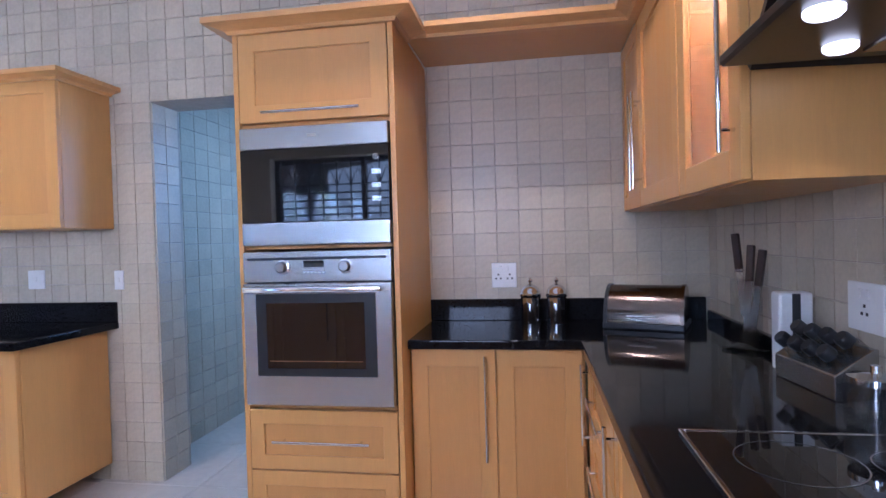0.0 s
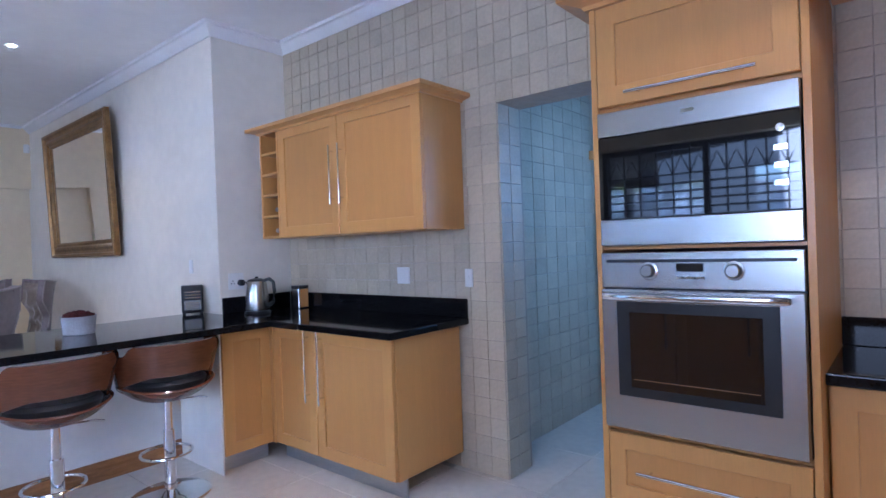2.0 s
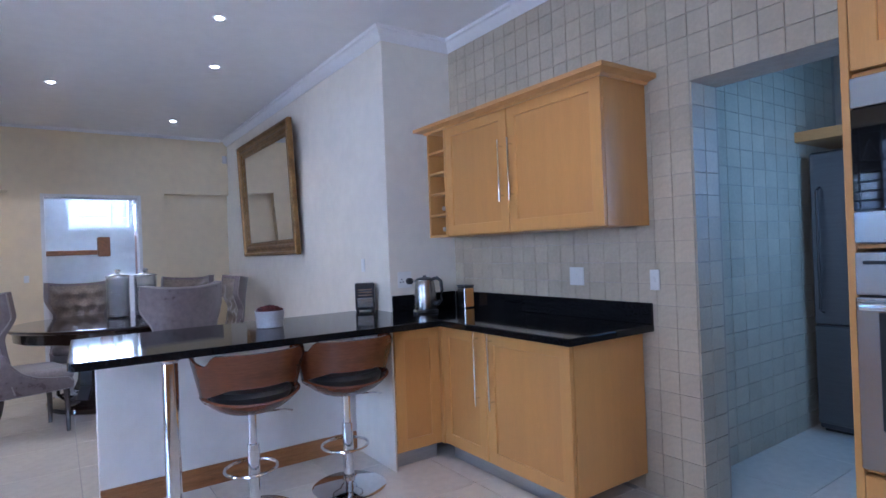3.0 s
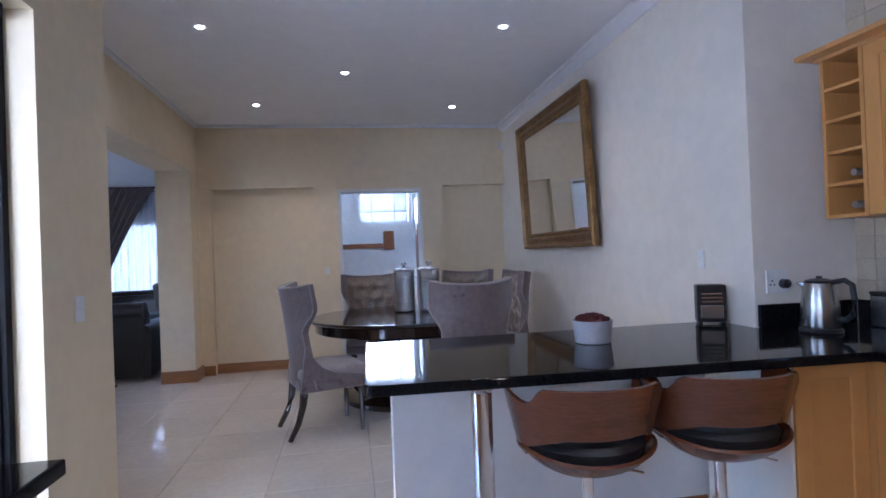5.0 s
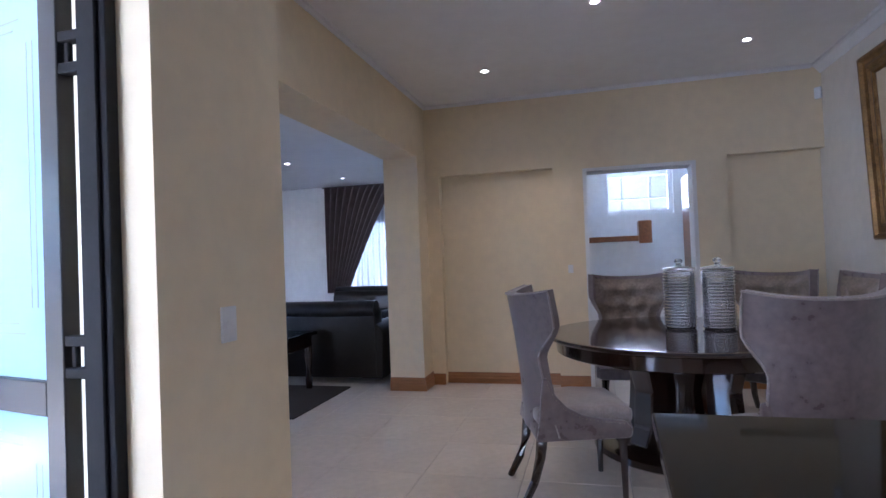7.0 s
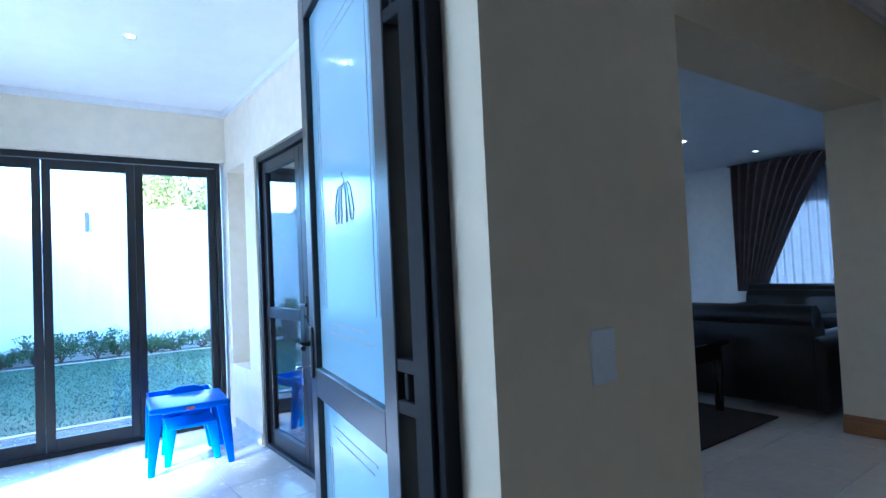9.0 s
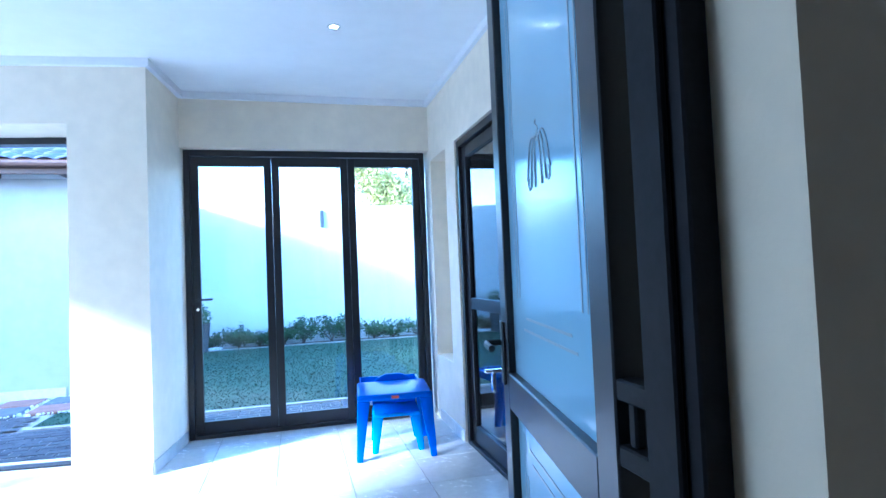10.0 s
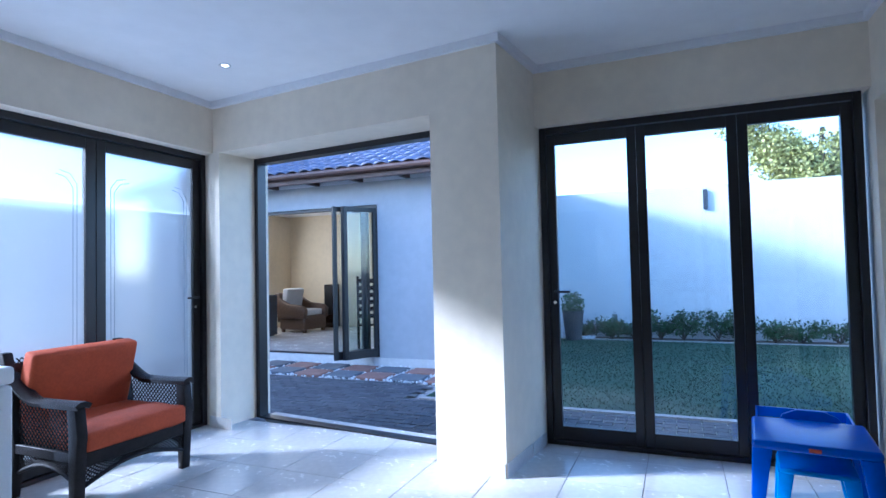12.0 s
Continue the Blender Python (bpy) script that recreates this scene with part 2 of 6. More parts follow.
def cushion(w, d, h, puff=0.03, soft=0.04, n=10):
    """A stuffed cushion, its middle at the origin's height plus h / 2."""
    bm = boxes((-w / 2, w / 2, -d / 2, d / 2, 0, h))
    bmesh.ops.bevel(bm, geom=bm.edges[:], offset=soft, segments=3, affect="EDGES", profile=0.6)
    bmesh.ops.subdivide_edges(bm, edges=[e for e in bm.edges if e.calc_length() > 0.12], cuts=n, use_grid_fill=True)
    for v in bm.verts:
        fx, fy = 1 - (2 * v.co.x / w) ** 2, 1 - (2 * v.co.y / d) ** 2
        f = max(0, fx) ** 0.5 * max(0, fy) ** 0.5
        v.co.z += puff * f * (1 if v.co.z > h / 2 else -0.3)
        v.co += Vector((0, 0, 0.006)) * noise.noise(v.co * 9)
    return bm


def mesh_of(name, bm, material, smooth=False):
    me = bpy.data.meshes.new(name)
    if smooth:
        for f in bm.faces:
            f.smooth = True
        for e in bm.edges:
            if len(e.link_faces) == 2 and e.calc_face_angle(0) > 0.7:
                e.smooth = False
    bm.to_mesh(me)
    bm.free()
    me.materials.append(material)
    return me


def part(name, bm, material, parent, label="", smooth=False):
    ob = new(name, mesh_of(name, bm, material, smooth))
    ob.parent = parent
    return tagged(ob, label)


def solid(name, bm, material, label="", category="", kind="structure", group="", smooth=False):
    return tagged(new(name, mesh_of(name, bm, material, smooth)), label, category, group, kind)


def thing(name, label, category, at=(0, 0, 0), turn=0.0, group=""):
    ob = new(name)
    ob.matrix_world = pose(*at, 0, 0, turn)
    return tagged(ob, label, category, group)


# ---- plan ----
YB, XE, XF, CH = 2.74, 0.80, -8.34, 2.89   # north wall, east wall, far wall, ceiling
YM, YS, YL = 2.155, -1.015, -1.855         # mirror wall, south wall, living face
DOOR_T = 2.35


def wall(name, label, *bx, material=PLASTER):
    return solid(name, boxes(*bx), material, label, "wall")


floor = solid("floor", boxes((-13.0, 1.2, -1.25, 5.4, -0.2, -0.006), (-13.0, -4.9, -6.4, -1.25, -0.2, -0.006)), GROUT, "grey grout bed under cream porcelain floor tiles", "floor")
wall("wall_north", "tiled kitchen wall with a doorway to the scullery",
     (-4.09, -2.03, YB, YB + 0.24, 0, CH), (-2.03, -1.16, YB, YB + 0.24, 2.07, CH), (-1.16, XE + 0.2, YB, YB + 0.24, 0, CH), material=TGROUT)
wall("wall_east", "tiled kitchen wall behind the hob", (XE, XE + 0.2, -1.4, YB, 0, CH), material=TGROUT)
wall("wall_mirror", "cream painted dining room wall with a light switch", (-8.8, -4.09, YM, YM + 0.24, 0, CH), (-4.09, -3.99, YM, YB + 0.24, 0, CH), material=PLASTER_M)
wall("wall_scullery", "pale tiled scullery walls", (-2.44, -2.24, YB + 0.24, 5.0, 0, CH), (-2.44, -0.7, 5.0, 5.2, 0, CH), (-0.9, -0.7, YB + 0.24, 5.0, 0, CH), material=TGROUT)
wall("wall_far", "cream painted wall with two shallow recesses and a doorway",
     (XF - 0.24, XF, -1.5, -1.36, 0, CH), (XF - 0.24, XF - 0.1, -1.36, -0.2, 0, CH), (XF - 0.1, XF, -1.36, -0.2, 2.15, CH),
     (XF - 0.24, XF, -0.2, 0.087, 0, CH), (XF - 0.24, XF, 0.087, 1.106, 2.12, CH), (XF - 0.24, XF, 1.106, 1.373, 0, CH),
     (XF - 0.24, XF - 0.1, 1.373, YM, 0, CH), (XF - 0.1, XF, 1.373, YM, 2.15, CH))
wall("wall_living", "cream wall with a wide opening to the living room",
     (XF - 0.24, -8.04, YL, -1.5, 0, CH), (-8.04, -5.06, YL, -1.5, 2.32, CH))
wall("wall_pier", "cream plastered pier beside the patio door",
     (-4.69, -4.03, -1.27, YS, 0, CH))
wall("wall_south", "kitchen wall with a barred window above the worktop",
     (-4.03, -2.95, YS - 0.25, YS, DOOR_T, CH), (-2.95, -2.56, YS - 0.25, YS, 0, CH), (-2.56, 0.2, YS - 0.25, YS, 0, 1.08), (-2.56, 0.2, YS - 0.25, YS, 2.12, CH), (0.2, XE, YS - 0.25, YS, 0, CH))
wall("wall_living_back", "pale living room walls",
     (-12.4, -12.2, -6.6, -4.2, 0, CH), (-12.4, -12.2, -4.2, -2.4, 0, 0.8), (-12.4, -12.2, -4.2, -2.4, 2.1, CH), (-12.4, -12.2, -2.4, -1.5, 0, CH), (-12.2, -5.2, -6.6, -6.4, 0, CH), (-12.2, XF - 0.24, -1.74, -1.5, 0, CH), material=PLASTER_W)
wall("wall_stair", "white painted stair hall walls",
     (-11.8, -11.6, -0.6, 0.35, 0, 4.0), (-11.8, -11.6, 0.35, 1.35, 0, 1.85), (-11.8, -11.6, 1.35, 3.2, 0, 4.0), (-11.8, -11.6, 0.35, 1.35, 2.73, 4.0),
     (-11.6, XF - 0.24, -0.8, -0.6, 0, 4.0), (-11.6, XF - 0.24, 3.0, 3.2, 0, 4.0), (-11.6, XF - 0.24, -0.8, 3.2, 4.0, 4.15), material=PLASTER_W)
solid("ceiling", boxes((-8.6, 1.0, -1.9, 5.2, CH, CH + 0.15)), CEIL, "white painted plasterboard ceiling", "ceiling")
solid("ceiling_living", boxes((-12.4, -4.9, -6.6, -1.86, 2.7, 2.85)), CEIL, "white painted living room ceiling", "ceiling")

# patio room
PX0, PX1, PCH = -4.76, 0.05, 2.80
wall("patio_wall_west", "white plastered wall with a glazed double door and a recess",
     (PX0 - 0.3, PX0, -2.98, -1.272, 0, CH), (PX0 - 0.3, PX0, -4.62, -2.98, 2.25, PCH), (PX0 - 0.3, PX0, -4.88, -4.62, 0, PCH),
     (PX0 - 0.3, PX0, -5.38, -4.88, 0, 0.55), (PX0 - 0.3, PX0 - 0.16, -5.38, -4.88, 0.55, 2.25), (PX0 - 0.3, PX0, -5.38, -4.88, 2.25, PCH), (PX0 - 0.3, PX0, -5.8, -5.38, 0, PCH), material=PATIO_PL)
wall("patio_wall_south", "cream plastered wall over a folding glass door",
     (PX0, -2.63, -5.75, -5.42, DOOR_T, PCH), material=PATIO_PL)
slant = wall("patio_wall_courtyard", "cream plastered wall with an open doorway",
             (0.0, 0.5, -0.85, 0, 0, PCH), (0.5, 0.6, -0.85, -0.32, 0, PCH), (0.5, 2.62, -0.55, 0, 2.36, PCH), (2.62, 2.75, -0.55, 0, 0, PCH), material=PATIO_PL)
slant.matrix_world = pose(-2.63, -4.74, 0, 0, 0, -6.5)
wall("patio_wall_east", "cream plastered wall over frosted glass doors",
     (PX1, PX1 + 0.35, -5.10, YS - 0.25, 2.36, PCH), (PX1, PX1 + 0.35, -2.15, YS - 0.25, 0, 2.36), (PX1 + 0.02, PX1 + 0.35, -5.4, -5.085, 0, 2.36), material=PATIO_PL)
solid("patio_ceiling", boxes((PX0 - 0.3, 0.5, -5.8, YS - 0.25, PCH, PCH + 0.12)), CEIL, "white painted patio ceiling", "ceiling")
# ---- kitchen ----
def bar_handle(length, parent, at, along="z", name="handle"):
    """A round steel bar on two stand-offs, in front (-y) of its door."""
    bm = bmesh.new()
    e = length / 2
    d = {"z": Vector((0, 0, 1)), "x": Vector((1, 0, 0))}[along]
    o = Vector((0, -0.032, 0))
    tube([o - d * e, o + d * e], 0.006, 10, bm)
    for s in (-0.8, 0.8):
        tube([d * e * s, d * e * s + o], 0.0045, 8, bm)
    h = part(name, bm, CHROME, parent, "brushed steel bar handle", True)
    h.location = at
    return h


def shaker(parent, w, h, at, turn=0.0, handle=None, name="door", rail=0.07):
    """A framed door with a sunk panel; its front faces -y, its lower left corner is at `at`."""
    g = 0.0015
    bm = moulding(w, h, [(g, -0.02), (g, -0.002), (g + 0.002, 0.0), (rail - 0.002, 0.0), (rail, -0.002), (rail, -0.02)])
    d = part(name, bm, MAPLE, parent)
    d.matrix_local = pose(*at, 0, 0, turn)
    part("panel", boxes((rail - 0.002, w - rail + 0.002, 0.009, 0.018, rail - 0.002, h - rail + 0.002)), MAPLE_D, d)
    if handle:
        hx, hz, length, along = handle
        bar_handle(length, d, (hx, 0, hz), along)
    return d


def crown(points, z0, z1, out):
    """A moulding that leans out over a run of cupboards, along 2D points with outward normals to the right of the walk."""
    bm = bmesh.new()
    pts = [Vector((x, y)) for x, y in points]
    prof = [(0.0, z0), (0.012, z0), (0.02, z0 + 0.012), (out * 0.75, z1 - 0.026), (out, z1 - 0.022), (out, z1), (-0.03, z1), (-0.03, z0)]
    rows = []
    for i, p in enumerate(pts):
        ns = []
        for a, b in ((i - 1, i), (i, i + 1)):
            if 0 <= a and b < len(pts):
                d = (pts[b] - pts[a]).normalized()
                ns.append(Vector((d.y, -d.x)))
        n = ns[0] if len(ns) == 1 else (ns[0] + ns[1]) / (1 + ns[0].dot(ns[1]))
        rows.append([bm.verts.new((p.x + n.x * o, p.y + n.y * o, z)) for o, z in prof])
    k = len(prof)
    for a, b in zip(rows, rows[1:]):
        for j in range(k):
            bm.faces.new((a[j], a[(j + 1) % k], b[(j + 1) % k], b[j]))
    bm.faces.new(rows[0])
    bm.faces.new(rows[-1][::-1])
    bmesh.ops.recalc_face_normals(bm, faces=bm.faces[:])
    return bm


def moulding(w, h, prof):
    """A frame: a profile of (inset, height towards -y) run round a rectangle w x h."""
    bm = bmesh.new()
    rows = [[bm.verts.new((x, -d, z)) for x, z in ((i, i), (w - i, i), (w - i, h - i), (i, h - i))] for i, d in prof]
    for a, b in zip(rows, rows[1:] + rows[:1]):
        for k in range(4):
            bm.faces.new((a[k], a[(k + 1) % 4], b[(k + 1) % 4], b[k]))
    bmesh.ops.recalc_face_normals(bm, faces=bm.faces[:])
    return bm


# oven tower
TX0, TX1, TY = -1.165, -0.535, 2.10
tower = thing("oven_cabinet", "tall maple cabinet housing a microwave and an oven", "cabinet", (TX0, TY, 0))
tw = TX1 - TX0
part("side_panel", boxes((-0.018, 0.004, 0.0, 0.636, 0, 2.13), bevel=0.0015), MAPLE, tower)
part("side_panel", boxes((tw - 0.004, tw + 0.018, 0.0, 0.636, 0, 2.13), bevel=0.0015), MAPLE, tower)
part("back_panel", boxes((0.004, tw - 0.004, 0.58, 0.6, 0.1, 2.12)), MAPLE_D, tower)
part("shelf", boxes((0.004, tw - 0.004, 0.02, 0.58, 1.262, 1.274)), MAPLE_D, tower)
part("shelf", boxes((0.004, tw - 0.004, 0.02, 0.58, 1.748, 1.765)), MAPLE_D, tower)
part("shelf", boxes((0.004, tw - 0.004, 0.02, 0.58, 0.618, 0.636)), MAPLE_D, tower)
part("plinth", boxes((0, tw, 0.05, 0.07, 0, 0.1)), ALU_P, tower, "grey aluminium plinth")
shaker(tower, tw - 0.012, 0.355, (0.006, -0.004, 1.768), handle=(tw / 2 - 0.006, 0.035, 0.4, "x"))
shaker(tower, tw - 0.012, 0.245, (0.006, -0.004, 0.372), handle=(tw / 2 - 0.006, 0.122, 0.4, "x"), name="drawer", rail=0.06)
shaker(tower, tw - 0.012, 0.262, (0.006, -0.004, 0.106), handle=(tw / 2 - 0.006, 0.13, 0.4, "x"), name="drawer", rail=0.06)
part("crown_moulding", crown([(-0.018, 0.636), (-0.018, 0.0), (tw + 0.018, 0.0), (tw + 0.018, 0.25)], 2.125, 2.175, 0.085), MAPLE_H, tower)

# microwave
mw = thing("microwave", "built-in steel microwave with a black glass door", "microwave", (TX0 + 0.008, TY, 1.275))
mwid = tw - 0.016
part("body", boxes((0.0, mwid, 0.005, 0.4, 0.002, 0.47)), BLACK, mw)
part("top_strip", boxes((0.0, mwid, -0.02, 0.004, 0.385, 0.471), bevel=0.003), STEEL, mw, "brushed steel strip")
part("bottom_strip", boxes((0.0, mwid, -0.02, 0.004, 0.002, 0.092), bevel=0.003), STEEL, mw, "brushed steel strip")
part("door_glass", boxes((0.0, mwid, -0.016, 0.004, 0.094, 0.383), bevel=0.002), BLACKGLASS, mw, "black reflecting glass")
for k in range(3):
    part("button", boxes((mwid * 0.885, mwid * 0.945, -0.018, -0.0155, 0.165 + k * 0.052, 0.183 + k * 0.052), bevel=0.001), CHROME, mw, "small steel button")
part("dial", lathe([(0.0, 0.0), (0.013, 0.0), (0.012, 0.006), (0.0, 0.006)], 18), CHROME, mw, "small steel dial", True).matrix_local = pose(mwid * 0.915, -0.0155, 0.335, 90, 0, 0)
part("badge", boxes((mwid / 2 - 0.02, mwid / 2 + 0.02, -0.0215, -0.0195, 0.425, 0.437)), CHROME, mw, "small plain badge")

# oven
ov = thing("oven", "built-in stainless steel electric oven", "oven", (TX0 + 0.008, TY, 0.64))
part("body", boxes((0.0, mwid, 0.005, 0.55, 0.0, 0.612)), BLACK, ov)
part("control_panel", boxes((0.0, mwid, -0.022, 0.004, 0.49, 0.612), bevel=0.003), STEEL, ov, "brushed steel control panel")
part("vent_slot", boxes((0.02, mwid - 0.02, -0.0235, -0.021, 0.578, 0.588)), BLACK, ov)
part("display", boxes((mwid * 0.42, mwid * 0.555, -0.0245, -0.021, 0.548, 0.574)), BLACKGLASS, ov, "dark display window")
for k in range(6):
    part("button", boxes((mwid * 0.415 + k * 0.0155, mwid * 0.415 + k * 0.0155 + 0.012, -0.026, -0.021, 0.522, 0.532), bevel=0.0015), CHROME, ov)
for kx in (0.275, 0.70):
    kb = lathe([(0.0, 0.0), (0.03, 0.0), (0.03, 0.006), (0.023, 0.008), (0.021, 0.028), (0.017, 0.032), (0.0, 0.032)], 24)
    k = part("knob", kb, STEEL, ov, "round steel knob", True)
    k.matrix_local = pose(mwid * kx, -0.02, 0.55, 90, 0, 0)
odoor = part("oven_door", boxes((0.0, mwid, -0.03, 0.003, 0.0, 0.486), bevel=0.004), STEEL, ov, "brushed steel oven door")
part("window", boxes((0.055, mwid - 0.065, -0.0335, -0.028, 0.118, 0.445), bevel=0.002), BLACK, odoor, "black glass border")
part("inner_glass", boxes((0.1, mwid - 0.11, -0.0355, -0.032, 0.15, 0.41), bevel=0.001), BLACKGLASS, odoor, "dark glass window")
part("rack_edge", boxes((0.11, mwid - 0.12, -0.037, -0.035, 0.178, 0.181)), CHROME, odoor)
hb = boxes((0.02, mwid - 0.03, -0.078, -0.056, 0.452, 0.477), bevel=0.008, seg=2)
for hx in (0.02, mwid - 0.075):
    b2 = boxes((hx, hx + 0.045, -0.06, -0.026, 0.455, 0.474))
    me_tmp = bpy.data.meshes.new("tmp")
    b2.to_mesh(me_tmp)
    hb.from_mesh(me_tmp)
    b2.free()
    bpy.data.meshes.remove(me_tmp)
part("handle", hb, CHROME, odoor, "wide satin steel handle", True)


def base_unit(name, label, at, turn, w, depth, fronts, h=0.84):
    """A floor cupboard, its front facing -y before the turn, with a recessed plinth."""
    c = thing(name, label, "cabinet", at, turn)
    part("body", boxes((0.0, w, 0.024, depth, 0.1, h), bevel=0.0015), MAPLE, c)
    part("plinth", boxes((0.0, w, 0.07, 0.085, 0, 0.1)), ALU_P, c, "grey aluminium plinth")
    for kind, x, z, fw, fh, hd in fronts:
        shaker(c, fw, fh, (x, 0.0, z), handle=hd, name=kind)
    return c


# cupboards between the tower and the corner
c1 = base_unit("base_cabinet", "maple base cupboard with two doors under black granite", (-0.515, 2.22, 0), 0, 0.70, 0.51,
               [("door", 0.004, 0.105, 0.345, 0.733, (0.305, 0.50, 0.42, "z")), ("door", 0.352, 0.105, 0.335, 0.733, None)])
c2 = base_unit("drawer_cabinet", "maple drawer unit with steel bar handles", (0.19, 2.21, 0), -90, 0.72, 0.6,
               [("door", 0.004, 0.105, 0.13, 0.733, (0.1, 0.55, 0.3, "z")),
                ("drawer", 0.14, 0.60, 0.575, 0.236, (0.29, 0.118, 0.36, "x")), ("drawer", 0.14, 0.36, 0.575, 0.236, (0.29, 0.118, 0.36, "x")), ("drawer", 0.14, 0.108, 0.575, 0.248, (0.29, 0.124, 0.36, "x"))])
c3 = base_unit("base_cabinet", "maple base cupboard with two doors below the hob", (0.19, 1.487, 0), -90, 0.92, 0.6,
               [("door", 0.004, 0.105, 0.45, 0.733, (0.06, 0.55, 0.3, "z")), ("door", 0.46, 0.105, 0.452, 0.733, (0.40, 0.55, 0.3, "z"))])
c4 = base_unit("base_cabinet", "maple base cupboard with two doors", (0.19, 0.565, 0), -90, 0.9, 0.6,
               [("door", 0.004, 0.105, 0.44, 0.733, (0.38, 0.55, 0.3, "z")), ("door", 0.45, 0.105, 0.44, 0.733, (0.06, 0.55, 0.3, "z"))])


def slab(points, z0, z1, bev=0.006):
    bm = prism(points, "z", z0, z1)
    bmesh.ops.bevel(bm, geom=[e for e in bm.edges if abs(e.verts[0].co.z - e.verts[1].co.z) < 1e-6], offset=bev, segments=3, affect="EDGES", profile=0.5)
    return bm


top1 = thing("worktop", "polished black granite L-shaped worktop with upstand", "worktop")
part("slab", slab([(-0.515, 2.19), (0.165, 2.19), (0.165, -0.35), (XE - 0.006, -0.35), (XE - 0.006, YB - 0.006), (-0.515, YB - 0.006)], 0.842, 0.88), GRANITE, top1)
part("upstand", boxes((-0.515, XE - 0.03, YB - 0.028, YB - 0.006, 0.88, 0.985), bevel=0.003), GRANITE, top1)
part("upstand", boxes((XE - 0.028, XE - 0.006, -0.35, YB - 0.03, 0.88, 0.925), bevel=0.003), GRANITE, top1)

# hob
hob = thing("hob", "black ceramic glass hob with a steel rim", "hob", (0.285, 0.62, 0.88))
part("glass", boxes((0.0, 0.47, 0.0, 0.555, 0.0, 0.006), bevel=0.002), BLACKGLASS, hob)
part("rim", boxes((-0.008, 0.001, -0.008, 0.563, 0, 0.008), (0.469, 0.478, -0.008, 0.563, 0, 0.008), (0.001, 0.469, -0.008, 0.001, 0, 0.008), (0.001, 0.469, 0.554, 0.563, 0, 0.008), bevel=0.002), CHROME, hob, "polished steel rim")
RING = mat("hob_print", (0.10, 0.10, 0.10), 0.25, var=0.1, scale=20)
for rx, ry, rr in ((0.15, 0.41, 0.1), (0.34, 0.4, 0.075), (0.14, 0.15, 0.075), (0.33, 0.15, 0.09)):
    ring = sheet(lambda u, v, rx=rx, ry=ry, rr=rr: (rx + (rr - 0.0025 * v) * math.cos(2 * math.pi * u), ry + (rr - 0.0025 * v) * math.sin(2 * math.pi * u), 0.0066), 48, 1, closed_u=True)
    part("ring_mark", ring, RING, hob, "printed grey ring")

# upper cupboards on the east wall
UX, UY0, UY1, UZ0, UZ1 = 0.42, 1.24, YB - 0.012, 1.385, 2.13
up1 = thing("wall_cabinet", "maple wall cupboard with two doors and long handles", "cabinet", (UX, UY1, UZ0), -90)
uw = UY1 - 1.72
part("body", boxes((0.0, uw, 0.021, XE - UX - 0.004, 0.0, UZ1 - UZ0), bevel=0.0015), MAPLE, up1)
shaker(up1, 0.40, UZ1 - UZ0 - 0.006, (0.002, 0, 0.003), handle=(0.365, 0.26, 0.38, "z"), rail=0.06)
shaker(up1, uw - 0.408, UZ1 - UZ0 - 0.006, (0.406, 0, 0.003), handle=(0.035, 0.26, 0.38, "z"))
gc = thing("glass_cabinet", "maple wall cupboard with a lit glass-fronted door", "cabinet", (UX, 1.718, UZ0), -90)
gw, gh, gd = 0.495, UZ1 - UZ0, XE - UX - 0.004
part("side_panel", boxes((gw - 0.018, gw, 0.021, gd, 0, gh), bevel=0.001), MAPLE, gc)
part("side_panel", boxes((0.0, 0.018, 0.021, gd, 0, gh), bevel=0.001), MAPLE, gc)
part("bottom_panel", boxes((0.018, gw - 0.018, 0.021, gd, 0, 0.018)), MAPLE, gc)
part("top_panel", boxes((0.018, gw - 0.018, 0.021, gd, gh - 0.018, gh)), MAPLE, gc)
part("back_panel", boxes((0.018, gw - 0.018, gd - 0.012, gd, 0.018, gh - 0.018)), MAPLE_D, gc)
part("shelf", boxes((0.02, gw - 0.02, 0.05, gd - 0.014, 0.40, 0.406)), GLASS, gc, "clear glass shelf")
gdoor = part("door", boxes((0.002, 0.07, 0, 0.02, 0.003, gh - 0.003), (gw - 0.07, gw - 0.002, 0, 0.02, 0.003, gh - 0.003), (0.07, gw - 0.07, 0, 0.02, 0.003, 0.075), (0.07, gw - 0.07, 0, 0.02, gh - 0.075, gh - 0.003), bevel=0.002), MAPLE, gc)
pane = part("pane", boxes((0.07, gw - 0.07, 0.008, 0.012, 0.075, gh - 0.075)), glass_mat("cabinet_glass", (0.96, 0.97, 0.96), 0.02), gdoor, "clear glass pane")
pane.visible_shadow = False
bar_handle(0.46, gdoor, (gw - 0.035, 0, 0.295))
SPOT = glow("lamp_disc", (1.0, 0.93, 0.8), 3.0)
part("cabinet_light", lathe([(0.0, -0.012), (0.025, -0.012), (0.03, 0.0), (0.0, 0.0)], 16, gw / 2, 0.18), SPOT, gc, "small bright halogen lamp").location.z = gh - 0.02
cl = new("cabinet_lamp", bpy.data.lights.new("cabinet_lamp", "POINT"))
cl.data.energy, cl.data.color, cl.data.shadow_soft_size = 0.04, (1.0, 0.85, 0.66), 0.02
cl.matrix_world = pose(UX + 0.18, 1.718 - gw / 2, UZ1 - 0.06)
bz = thing("pelmet", "maple pelmet board joining the tower and wall cupboards", "pelmet")
part("board", boxes((TX1 + 0.022, UX + 0.0, 2.33, YB - 0.012, 2.135, 2.155)), MAPLE_D, bz)
